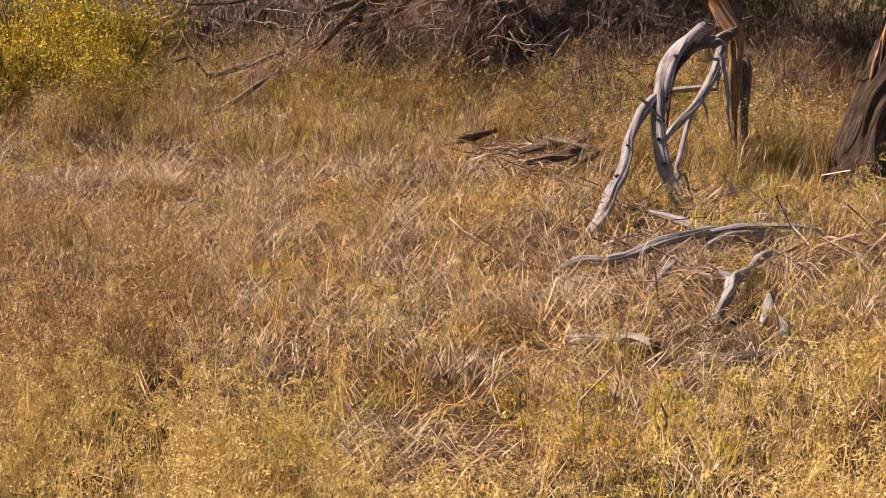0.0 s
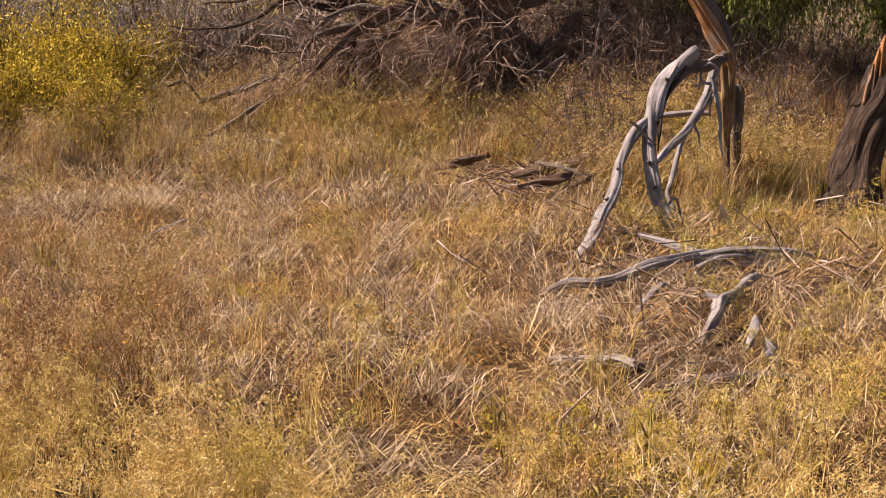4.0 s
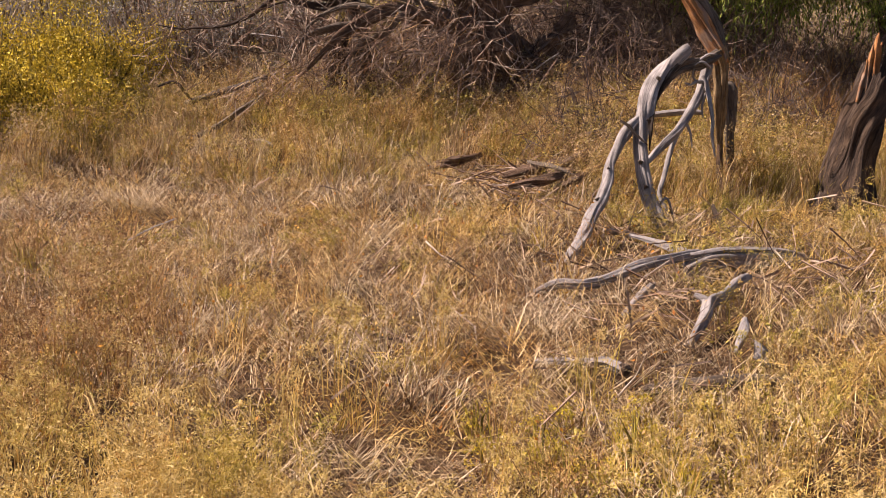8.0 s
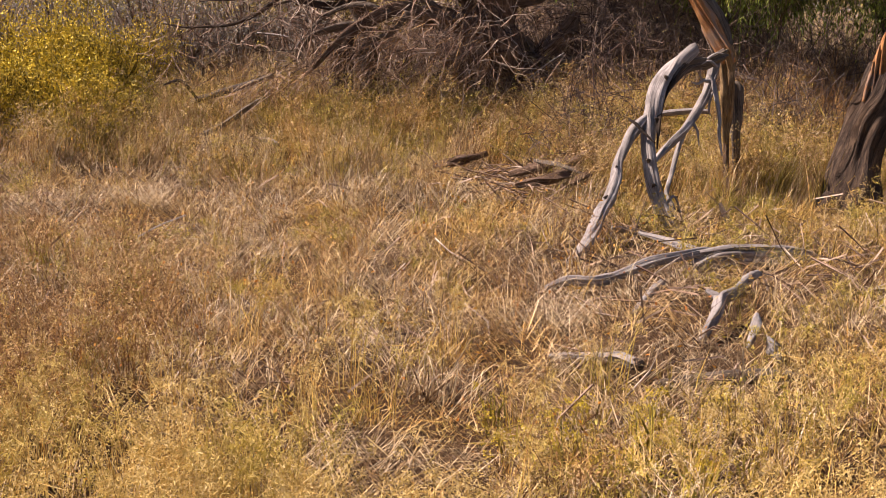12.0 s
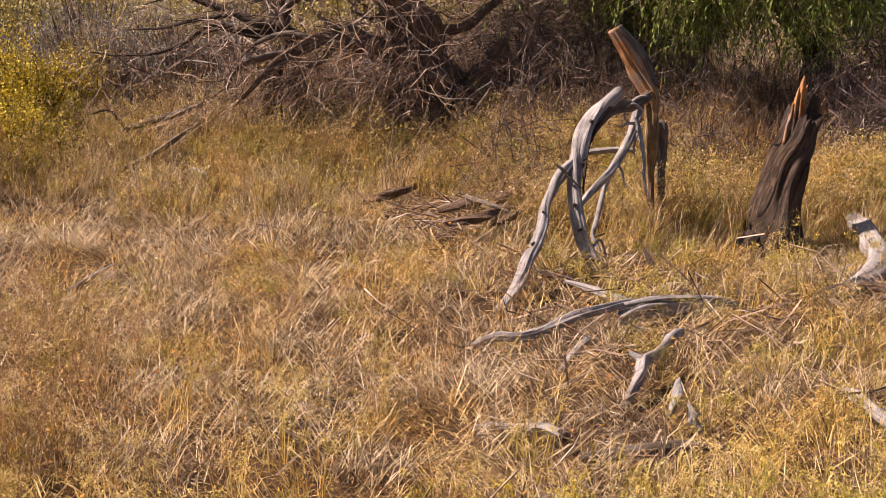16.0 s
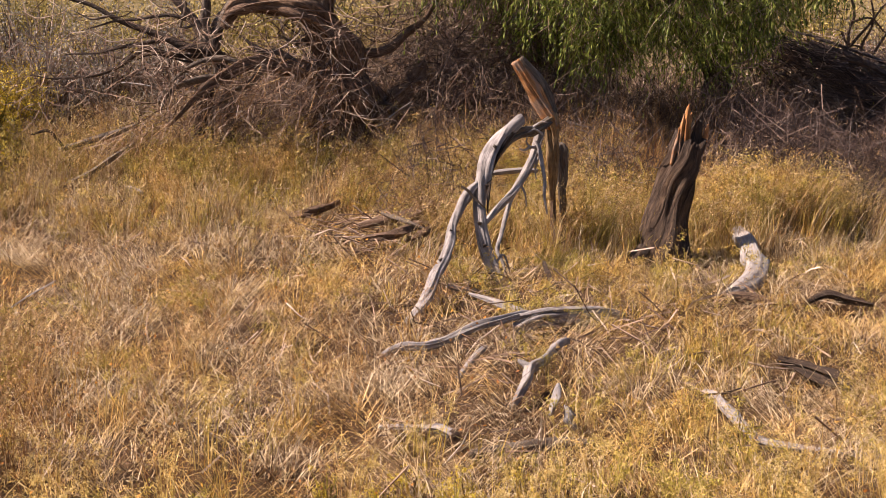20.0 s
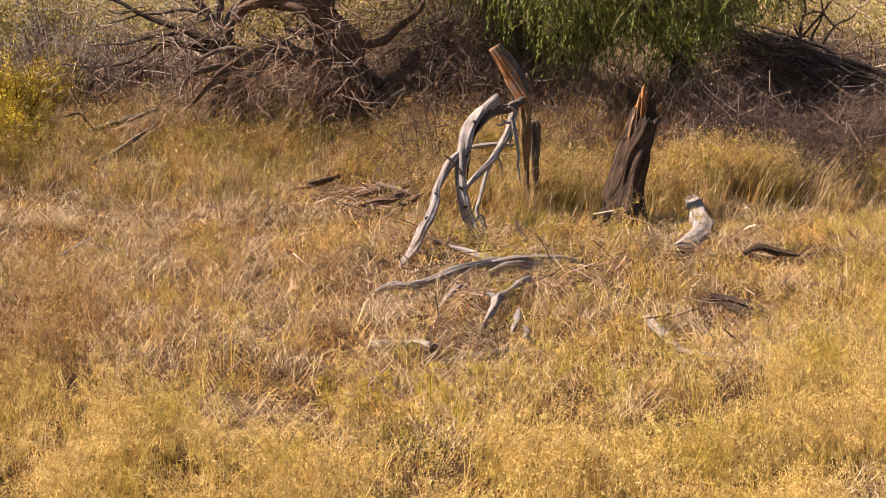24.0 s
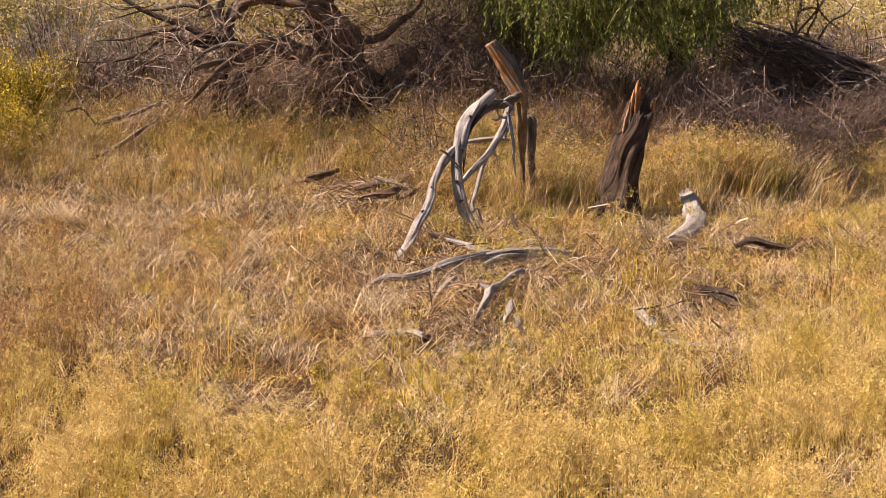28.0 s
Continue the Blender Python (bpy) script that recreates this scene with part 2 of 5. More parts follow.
# ---- mesh helpers ----
def mesh_obj(name, verts, faces, mat, parent=None, label="", uv=None, smooth=False):
    """One mesh object from arrays: verts (n, 3), faces (a list of arrays of equal-sided faces)."""
    me = bpy.data.meshes.new(name)
    verts = np.asarray(verts, np.float32)
    me.vertices.add(len(verts))
    me.vertices.foreach_set("co", verts.ravel())
    loops = np.concatenate([np.asarray(f).ravel() for f in faces]).astype(np.int32)
    sizes = np.concatenate([np.full(len(f), np.asarray(f).shape[1]) for f in faces])
    me.loops.add(len(loops))
    me.loops.foreach_set("vertex_index", loops)
    me.polygons.add(len(sizes))
    me.polygons.foreach_set("loop_start", np.r_[0, np.cumsum(sizes)[:-1]].astype(np.int32))
    me.polygons.foreach_set("use_smooth", np.full(len(sizes), smooth))
    me.update(calc_edges=True)
    if uv is not None:
        layer = me.uv_layers.new(name="UVMap")
        layer.data.foreach_set("uv", np.asarray(uv, np.float32)[loops].ravel())
    me.materials.append(mat)
    ob = new(name, me)
    if parent is not None:
        ob.parent = parent
        if label:
            ob["label"] = label
    return ob


def thing(name, place, label, category, group="", kind=""):
    ob = new(name)
    ob.location = place
    ob.empty_display_size = 0.1
    return tagged(ob, label, category, group, kind)


def height(x, y):
    """The ground: a nearly level meadow that rises in a bank towards the trees and on to far slopes."""
    x, y = np.asarray(x, float), np.asarray(y, float)
    z = 0.035 * np.sin(1.3 * x + 0.7 * y) + 0.03 * np.sin(2.1 * y - 1.1 * x + 1.0) + 0.02 * np.sin(3.7 * x + 2.9 * y)
    z += 0.75 * np.clip((y - 11.8) / 4.5, 0, 1) ** 1.5
    far = np.clip(y - 24, 0, None)
    z += 0.012 * far + 0.0011 * far ** 2 / (1 + far / 150)
    z += 0.16 * np.exp(-((x - 2.9) ** 2 / 1.6 + (y - 9.2) ** 2 / 0.9))
    z += 0.08 * np.exp(-((x - 4.6) ** 2 / 1.0 + (y - 9.35) ** 2 / 0.16)) - 0.26 * np.exp(-((x - 4.45) ** 2 / 0.5 + (y - 8.75) ** 2 / 0.08)) - 0.30 * np.exp(-((x - 3.8) ** 2 / 0.2 + (y - 7.0) ** 2 / 0.08))
    return z


def ground_sheet():
    ys = np.concatenate([np.arange(-60, 0, 4.0), np.arange(0, 20, 0.16), np.geomspace(20, 900, 60)])
    xs = np.concatenate([-np.geomspace(900, 9, 40), np.arange(-8.8, 11, 0.16), np.geomspace(11, 900, 40)])
    X, Y = np.meshgrid(xs, ys)
    Z = height(X, Y) + np.where((np.abs(Y - 10) < 10), 0.02 * np.sin(9 * X + 5 * np.sin(3 * Y)) * np.sin(8 * Y), 0)
    n, k = X.shape
    idx = np.arange(n * k).reshape(n, k)
    f = np.stack([idx[:-1, :-1], idx[:-1, 1:], idx[1:, 1:], idx[1:, :-1]], -1).reshape(-1, 4)
    ob = mesh_obj("ground", np.stack([X, Y, Z], -1).reshape(-1, 3), [f], M_soil, smooth=True)
    tagged(ob, "dry tan meadow soil covered with broken straw", "ground", kind="structure")


ground_sheet()


def unit(v):
    return v / np.maximum(np.linalg.norm(v, axis=-1, keepdims=True), 1e-9)


def blades(base, h, w, lean, bend=0.5, az=None):
    """Curved stems: base (n, 3), height, width, lean (share of height). Returns verts, [quads, tris]."""
    n = len(base)
    az = rng.uniform(0, 2 * np.pi, n) if az is None else az
    side = np.stack([-np.sin(az), np.cos(az), np.zeros(n)], -1)
    face = rng.uniform(0, np.pi, n)
    wid = np.stack([np.cos(face), np.sin(face), np.zeros(n)], -1) * (w / 2)[:, None]
    go = np.stack([np.cos(az), np.sin(az), np.zeros(n)], -1)
    k = np.clip(lean, 0, 1.6)
    up = np.array([0, 0, 1.0])
    mid = base + up * (h * 0.55 * np.cos(k * 0.6))[:, None] + go * (h * 0.5 * np.sin(k * 0.6))[:, None]
    tip = mid + up * (h * 0.5 * np.cos(k * (1 + bend)))[:, None] + go * (h * 0.5 * np.sin(k * (1 + bend)))[:, None]
    v = np.stack([base - wid, base + wid, mid - wid * 0.8, mid + wid * 0.8, tip], 1).reshape(-1, 3)
    o = (np.arange(n) * 5)[:, None]
    return v, [o + np.array([[0, 1, 3, 2]]), o + np.array([[2, 3, 4]])], (mid, tip)


def flecks(at, size, squash=0.35):
    """Small leaves or seed heads: a bent diamond each."""
    n = len(at)
    a = unit(rng.normal(size=(n, 3)))
    b = unit(np.cross(a, rng.normal(size=(n, 3))))
    s = size[:, None]
    v = np.stack([at - a * s, at + b * s * squash, at + a * s, at - b * s * squash], 1).reshape(-1, 3)
    o = (np.arange(n) * 4)[:, None]
    return v, [o + np.array([[0, 1, 2, 3]])]


def sprigs(at, size, w=0.0032):
    """Short straight bits of stalk in every direction."""
    n = len(at)
    d = unit(rng.normal(size=(n, 3))) * size[:, None]
    s = unit(np.cross(d, rng.normal(size=(n, 3)))) * (w / 2)
    v = np.stack([at - d - s, at - d + s, at + d + s * 0.6, at + d - s * 0.6], 1).reshape(-1, 3)
    return v, [(np.arange(n) * 4)[:, None] + np.array([[0, 1, 2, 3]])]


def join(parts):
    vs, quads, tris, n = [], [], [], 0
    for v, f in parts:
        vs.append(v)
        for one in f:
            (quads if one.shape[1] == 4 else tris).append(one + n)
        n += len(v)
    out = []
    if quads:
        out.append(np.concatenate(quads))
    if tris:
        out.append(np.concatenate(tris))
    return np.concatenate(vs), out


def smooth_path(pts, radii, step):
    """Catmull-Rom through the points; radii follow."""
    p, r = np.asarray(pts, float), np.asarray(radii, float)
    q = np.vstack([2 * p[0] - p[1], p, 2 * p[-1] - p[-2]])
    out, rad = [], []
    for i in range(len(p) - 1):
        m = max(2, int(np.linalg.norm(p[i + 1] - p[i]) / step))
        for t in np.arange(m) / m:
            a, b, c, d = q[i:i + 4]
            out.append(0.5 * (2 * b + (c - a) * t + (2 * a - 5 * b + 4 * c - d) * t ** 2 + (3 * b - a - 3 * c + d) * t ** 3))
            rad.append(r[i] * (1 - t) + r[i + 1] * t)
    return np.array(out + [p[-1]]), np.array(rad + [r[-1]])


def limb(pts, radii, seg=10, step=0.05, knobbly=0.18, wander=0.0, seed=0, jag=0.0):
    """A branch or log: a tapering, furrowed and knotted tube with closed ends. Returns verts, faces, uv."""
    g = np.random.default_rng(seed)
    c, r = smooth_path(pts, radii, step)
    n = len(c)
    if wander:
        ph = g.uniform(0, 6.28, (3, 3))
        s = np.linspace(0, 1, n)[:, None] * n * step
        c = c + wander * (np.sin(s * 3.1 + ph[0]) + 0.6 * np.sin(s * 7.3 + ph[1]) + 0.4 * np.sin(s * 13 + ph[2])) * np.linspace(0.3, 1, n)[:, None]
    t = unit(np.gradient(c, axis=0))
    u = unit(np.cross(t, np.array([0.31, 0.17, 0.93])))
    w = np.cross(t, u)
    a = np.arange(seg + 1) / seg * 2 * np.pi
    run = np.r_[0, np.cumsum(np.linalg.norm(np.diff(c, axis=0), axis=1))]
    f1, f2, p1, p2, p3 = g.integers(2, 4), g.integers(4, 7), *g.uniform(0, 6.28, 3)
    lump = 1 + knobbly * (0.5 * np.sin(f1 * a[None] + p1 + run[:, None] * 2.3) + 0.35 * np.sin(f2 * a[None] + p2 + run[:, None] * 1.1) + 0.5 * np.sin(run[:, None] * 9 + p3 + a[None]))
    run_n = run[:, None] * np.ones(seg + 1)
    ridge = np.zeros_like(lump)
    for k in range(5):
        fa, fr, ph = g.integers(3, max(4, seg // 2)), g.uniform(0.3, 2.5), g.uniform(0, 6.28)
        ridge += np.sin(fa * a[None] + fr * run_n + ph + 1.5 * np.sin(run_n * g.uniform(1, 4) + ph))
    lump += 0.10 * knobbly / 0.18 * ridge / 2.2
    for k in range(5):
        fa, fr, ph = g.integers(3, max(4, seg // 3)), g.uniform(-1.2, 1.2), g.uniform(0, 6.28)
        cut = np.sin(fa * a[None] + fr * run_n + ph + 0.9 * np.sin(run_n * g.uniform(2, 6) + ph))
        lump -= 0.28 * knobbly * np.clip(cut - 0.45, 0, 1) / 0.55
    knots = g.uniform(0, run[-1], max(1, int(run[-1] * 3))), g.uniform(0, 6.28, max(1, int(run[-1] * 3)))
    for kr, ka in zip(*knots):
        lump += 0.25 * np.exp(-(((run_n - kr) / (1.2 * r.mean() + 0.01)) ** 2) - (np.angle(np.exp(1j * (a[None] - ka))) / 0.6) ** 2)
    lump[:, -1] = lump[:, 0]
    rr = r[:, None] * lump
    v = c[:, None] + rr[..., None] * (np.cos(a)[None, :, None] * u[:, None] + np.sin(a)[None, :, None] * w[:, None])
    if jag:
        j = g.uniform(0, jag, seg + 1)
        j[-1] = j[0]
        v[-1] += t[-1] * j[:, None]
    uv = np.stack([np.broadcast_to(a / 6.283, (n, seg + 1)), np.broadcast_to(run[:, None], (n, seg + 1))], -1).reshape(-1, 2)
    k = seg + 1
    i0 = (np.arange(n - 1)[:, None] * k + np.arange(seg)[None]).ravel()
    quads = np.stack([i0, i0 + 1, i0 + k + 1, i0 + k], -1)
    m = n * k
    caps = np.concatenate([np.stack([np.arange(seg) + 1, np.arange(seg), np.full(seg, m)], -1),
                           np.stack([np.arange(seg) + (n - 1) * k, np.arange(seg) + 1 + (n - 1) * k, np.full(seg, m + 1)], -1)])
    v = np.vstack([v.reshape(-1, 3), c[:1], c[-1:] - t[-1:] * r[-1] * (0.5 if jag else 0)])
    uv = np.vstack([uv, [[0.5, 0]], [[0.5, run[-1]]]])
    return v, [quads, caps], uv


def wood(name, pts, radii, mat, parent, label="", **kw):
    """A limb as one mesh object; pts are in the world, parent is an Empty without turn."""
    v, f, uv = limb(pts, radii, **kw)
    v = v - np.array(parent.location)
    return mesh_obj(name, v, f, mat, parent, label, uv=uv, smooth=True)


def sticks(starts, ends, radius, sag=0.05):
    """Many thin three-sided twigs with a bend in the middle, in one mesh's arrays."""
    n = len(starts)
    mid = (starts + ends) / 2 + rng.normal(size=(n, 3)) * sag * np.linalg.norm(ends - starts, axis=1)[:, None]
    t = unit(ends - starts)
    u = unit(np.cross(t, np.array([0.3, 0.2, 0.93])))
    w = np.cross(t, u)
    ring = [np.cos(k) * u + np.sin(k) * w for k in (0, 2.09, 4.19)]
    r = radius[:, None]
    v = np.stack([starts + ring[0] * r, starts + ring[1] * r, starts + ring[2] * r,
                  mid + ring[0] * r * .8, mid + ring[1] * r * .8, mid + ring[2] * r * .8, ends], 1).reshape(-1, 3)
    o = (np.arange(n) * 7)[:, None]
    quads = np.concatenate([o + np.array([q]) for q in ([0, 1, 4, 3], [1, 2, 5, 4], [2, 0, 3, 5])])
    tris = np.concatenate([o + np.array([q]) for q in ([3, 4, 6], [4, 5, 6], [5, 3, 6])])
    return v, [quads, tris]


# ---- fallen and standing dead wood ----
def arch():
    o = thing("dead_tree", (1.75, 9.8, 0.0), "bleached grey dead tree bent into an arch with broken branches", "dead tree")
    wood("trunk", [(1.98, 10.50, 1.52), (1.93, 10.48, 1.49), (1.78, 10.40, 1.36), (1.63, 10.20, 1.18), (1.56, 10.05, 1.02), (1.54, 9.95, 0.83), (1.55, 9.87, 0.59), (1.58, 9.82, 0.42), (1.65, 9.78, 0.26), (1.79, 9.70, 0.02), (1.84, 9.66, -0.08)],
         [0.045, 0.056, 0.066, 0.068, 0.064, 0.055, 0.052, 0.052, 0.054, 0.048, 0.03], M_grey, o, seg=36, step=0.014, seed=3, knobbly=0.22, jag=0.09)
    wood("split_limb", [(1.66, 10.24, 1.10), (1.76, 10.36, 1.25), (1.88, 10.46, 1.36), (2.00, 10.55, 1.40), (2.12, 10.65, 1.41), (2.27, 10.80, 1.46)], [0.02, 0.05, 0.062, 0.055, 0.046, 0.04], M_dead, o, "grey-brown split limb under the arch", seg=22, step=0.02, seed=4, knobbly=0.35)
    wood("branch", [(1.53, 10.00, 0.98), (1.45, 9.95, 0.91), (1.36, 9.88, 0.81), (1.28, 9.75, 0.66), (1.24, 9.60, 0.53), (1.18, 9.45, 0.43), (1.10, 9.20, 0.33), (1.03, 9.00, 0.23), (0.94, 8.85, 0.12), (0.82, 8.70, 0.03)],
         [0.03, 0.043, 0.045, 0.04, 0.046, 0.047, 0.045, 0.043, 0.038, 0.024], M_grey, o, seg=26, step=0.016, seed=5, knobbly=0.34, wander=0.006)
    wood("branch", [(2.20, 10.76, 1.38), (2.14, 10.70, 1.22), (2.05, 10.55, 1.05), (1.90, 10.35, 0.86), (1.73, 10.20, 0.73), (1.60, 10.03, 0.62)],
         [0.04, 0.04, 0.038, 0.036, 0.034, 0.024], M_grey, o, seg=20, step=0.02, seed=6, knobbly=0.3)
    wood("branch", [(2.13, 10.70, 1.28), (2.16, 10.66, 1.21), (2.18, 10.58, 1.10), (2.21, 10.50, 0.93), (2.20, 10.44, 0.79), (2.22, 10.40, 0.62)], [0.028, 0.026, 0.022, 0.017, 0.014, 0.006], M_grey, o, "thin pale hanging branch", seg=12, seed=7, knobbly=0.35, step=0.02, wander=0.006)
    wood("branch", [(1.89, 10.36, 0.82), (1.80, 10.25, 0.62), (1.74, 10.10, 0.46), (1.72, 10.04, 0.36), (1.78, 10.00, 0.24), (1.80, 9.98, 0.12)], [0.022, 0.02, 0.018, 0.018, 0.016, 0.012], M_grey, o, seg=12, step=0.02, seed=8, wander=0.008)
    for k, p in enumerate([[(2.12, 10.60, 1.24), (2.06, 10.55, 1.25), (2.02, 10.52, 1.30), (2.03, 10.50, 1.35)], [(2.06, 10.55, 1.25), (2.00, 10.52, 1.22), (1.95, 10.50, 1.24)], [(2.12, 10.64, 1.16), (2.05, 10.60, 1.12), (2.02, 10.56, 1.02)],
                           [(2.18, 10.60, 1.36), (2.10, 10.55, 1.41), (2.03, 10.52, 1.38)], [(2.15, 10.62, 1.14), (2.12, 10.58, 1.02), (2.13, 10.55, 0.94)], [(1.95, 10.40, 0.92), (2.00, 10.40, 0.83), (2.02, 10.40, 0.70)],
                           [(1.66, 9.80, 0.26), (1.74, 9.84, 0.36), (1.79, 9.86, 0.26), (1.82, 9.86, 0.12)], [(2.08, 10.58, 1.42), (2.16, 10.60, 1.47), (2.24, 10.62, 1.47)]]):
        wood("twig", p, np.linspace(0.015, 0.005, len(p)), M_grey, o, seg=7, seed=170 + k, step=0.02, wander=0.004)
    # dark strip added along the split to stand for the shade in the crack
    wood("crevice_shade", [(1.925, 10.44, 1.43), (1.82, 10.34, 1.325), (1.715, 10.20, 1.19), (1.645, 10.06, 1.05), (1.61, 9.94, 0.90), (1.595, 9.88, 0.74)], [0.006, 0.013, 0.015, 0.014, 0.011, 0.005], M_bark, o, "dark strip that stands for the shade in the long split", seg=8, step=0.02, seed=97, knobbly=0.5, wander=0.004)
    for k, (x, y, z) in enumerate([(1.60, 9.90, 0.98), (1.53, 9.82, 0.66), (1.57, 9.77, 0.46), (1.70, 10.17, 1.30), (1.26, 9.66, 0.62), (1.15, 9.36, 0.42)]):
        wood("knot", [(x, y + 0.03, z - 0.01), (x - 0.01, y - 0.01, z + 0.005), (x - 0.015, y - 0.035, z + 0.012)], [0.024, 0.014, 0.004], M_dead if k % 2 else M_bark, o, seg=9, step=0.012, seed=300 + k, knobbly=0.4)
    wood("stub", [(1.36, 9.88, 0.98), (1.42, 9.85, 0.945), (1.47, 9.83, 0.89), (1.57, 9.78, 0.80)], [0.012, 0.016, 0.014, 0.006], M_bark, o, "thin dark broken stub", seg=8, seed=9, step=0.02)
    wood("root", [(1.20, 9.30, 0.20), (1.39, 9.40, 0.14), (1.58, 9.50, 0.07), (1.82, 9.60, 0.00)], [0.02, 0.026, 0.03, 0.035], M_grey, o, seg=12, step=0.03, seed=10)


def leaning_trunk():
    o = thing("leaning_snag", (2.3, 10.9, 0.0), "split orange-brown trunk leaning behind the grey arch", "dead trunk")
    wood("trunk", [(1.94, 10.90, 2.02), (2.07, 10.90, 1.82), (2.20, 10.90, 1.63), (2.28, 10.91, 1.50), (2.31, 10.92, 1.42)], [0.042, 0.058, 0.066, 0.070, 0.06], M_orange, o, seg=28, step=0.02, seed=12, jag=0.07, knobbly=0.3)
    wood("bark_strip", [(2.00, 10.93, 2.05), (2.15, 10.94, 1.86), (2.27, 10.95, 1.68), (2.34, 10.95, 1.53)], [0.03, 0.038, 0.040, 0.025], M_dead, o, "grey-brown bark left on the trunk", seg=14, step=0.02, seed=18, jag=0.05, knobbly=0.4)
    wood("lower_trunk", [(2.27, 10.90, 1.50), (2.32, 10.92, 1.36), (2.34, 10.93, 1.20), (2.33, 10.95, 1.02), (2.34, 11.00, 0.82), (2.35, 11.02, 0.66)], [0.07, 0.075, 0.06, 0.048, 0.035, 0.02], M_tan, o, "tan peeling lower trunk", seg=22, step=0.02, seed=17, knobbly=0.4)
    # same trunk further down: the darker bark puts its shade into the colour
    wood("root_stem", [(2.35, 11.03, 0.98), (2.37, 11.06, 0.60), (2.40, 11.10, 0.26), (2.40, 11.10, -0.14)], [0.018, 0.022, 0.026, 0.04], M_trunk, o, "shaggy stem below, darker to stand for shade", seg=14, step=0.03, seed=19, knobbly=0.35)
    h = thing("broken_stump", (3.4, 10.55, 0.1), "thick dark stump with a torn reddish-brown top", "stump")
    wood("trunk", [(3.33, 10.62, -0.14), (3.35, 10.62, 0.08), (3.38, 10.62, 0.32), (3.43, 10.60, 0.62), (3.50, 10.58, 0.98), (3.59, 10.56, 1.26)], [0.32, 0.25, 0.20, 0.165, 0.155, 0.145], M_bark, h, seg=40, step=0.025, seed=13, knobbly=0.3, jag=0.12)
    for k, (x, y, z, r) in enumerate([(3.46, 10.50, 1.44, 0.024), (3.50, 10.50, 1.56, 0.026), (3.545, 10.51, 1.66, 0.028), (3.58, 10.53, 1.58, 0.024), (3.52, 10.56, 1.50, 0.03)]):
        wood("splinter", [(x - 0.05, y, 1.08), (x - 0.02, y, 1.26), (x, y, z - 0.10), (x + 0.012, y, z)], [r, r * 1.1, r * 0.8, 0.004], M_orange, h, "torn orange splinter", seg=9, seed=214 + k, knobbly=0.5, step=0.025)
    wood("splinter", [(3.61, 10.54, 1.18), (3.66, 10.55, 1.38), (3.67, 10.55, 1.50), (3.70, 10.55, 1.58)], [0.06, 0.05, 0.03, 0.008], M_bark, h, "dark torn splinter", seg=12, seed=15, knobbly=0.35, step=0.03)
    wood("splinter", [(3.70, 10.58, 1.18), (3.74, 10.58, 1.34), (3.77, 10.58, 1.46)], [0.04, 0.03, 0.008], M_orange, h, "torn orange splinter", seg=10, seed=16, knobbly=0.3, step=0.03)
    wood("root", [(2.98, 10.42, -0.06), (3.06, 10.48, 0.10), (3.20, 10.55, 0.26)], [0.05, 0.09, 0.09], M_bark, h, seed=27, seg=14)
    wood("root", [(3.66, 10.42, -0.10), (3.54, 10.48, 0.06), (3.40, 10.55, 0.22)], [0.05, 0.08, 0.09], M_bark, h, seed=28, seg=14)


def log(name, label, pts, radii, mat, seed, cat="log", **kw):
    o = thing(name, pts[len(pts) // 2], label, cat)
    wood("stem", pts, radii, mat, o, seed=seed, **kw)
    return o


arch()
leaning_trunk()
log("fallen_log", "long silver-grey branch lying in the dry grass", [(0.60, 7.68, 0.07), (0.75, 7.70, 0.12), (0.94, 7.74, 0.12), (1.15, 7.90, 0.15), (1.34, 8.03, 0.18), (1.53, 8.13, 0.21), (1.75, 8.25, 0.23), (1.90, 8.32, 0.20)], [0.02, 0.034, 0.036, 0.034, 0.040, 0.036, 0.034, 0.02], M_grey, 20, seg=24, step=0.018, knobbly=0.34, wander=0.008)
o = log("weathered_log", "split grey weathered log with dark cracks", [(1.66, 8.16, 0.13), (1.80, 8.22, 0.17), (1.94, 8.28, 0.18), (2.14, 8.36, 0.18), (2.33, 8.43, 0.16), (2.56, 8.53, 0.13)], [0.035, 0.055, 0.06, 0.055, 0.045, 0.03], M_grey, 29, seg=30, step=0.018, knobbly=0.4, jag=0.10)
wood("slab", [(1.70, 8.17, 0.235), (1.92, 8.27, 0.25), (2.14, 8.35, 0.245), (2.36, 8.44, 0.215), (2.58, 8.54, 0.16)], [0.012, 0.022, 0.024, 0.02, 0.01], M_grey, o, "pale sun-bleached upper slab", seed=92, seg=14, step=0.02, knobbly=0.4)
log("propped_branch", "silver-grey branch leaning beside the arch foot", [(1.36, 8.95, 0.22), (1.52, 8.80, 0.20), (1.68, 8.66, 0.17), (1.80, 8.56, 0.14)], [0.012, 0.022, 0.028, 0.03], M_grey, 93, cat="branch", seg=14, step=0.02, knobbly=0.35, jag=0.05)
o = log("forked_stick", "grey forked branch lying in yellow weeds", [(1.96, 7.40, 0.24), (1.91, 7.29, 0.27), (1.80, 7.08, 0.27), (1.69, 6.88, 0.25), (1.60, 6.79, 0.23), (1.56, 6.65, 0.18), (1.51, 6.58, 0.12), (1.44, 6.50, 0.04)], [0.02, 0.026, 0.03, 0.034, 0.04, 0.034, 0.03, 0.02], M_grey, 21, cat="branch", seg=18, step=0.02, knobbly=0.35)
wood("fork", [(1.60, 6.80, 0.23), (1.56, 6.82, 0.25), (1.52, 6.84, 0.27)], [0.03, 0.022, 0.010], M_grey, o, seed=94, seg=10, step=0.02)
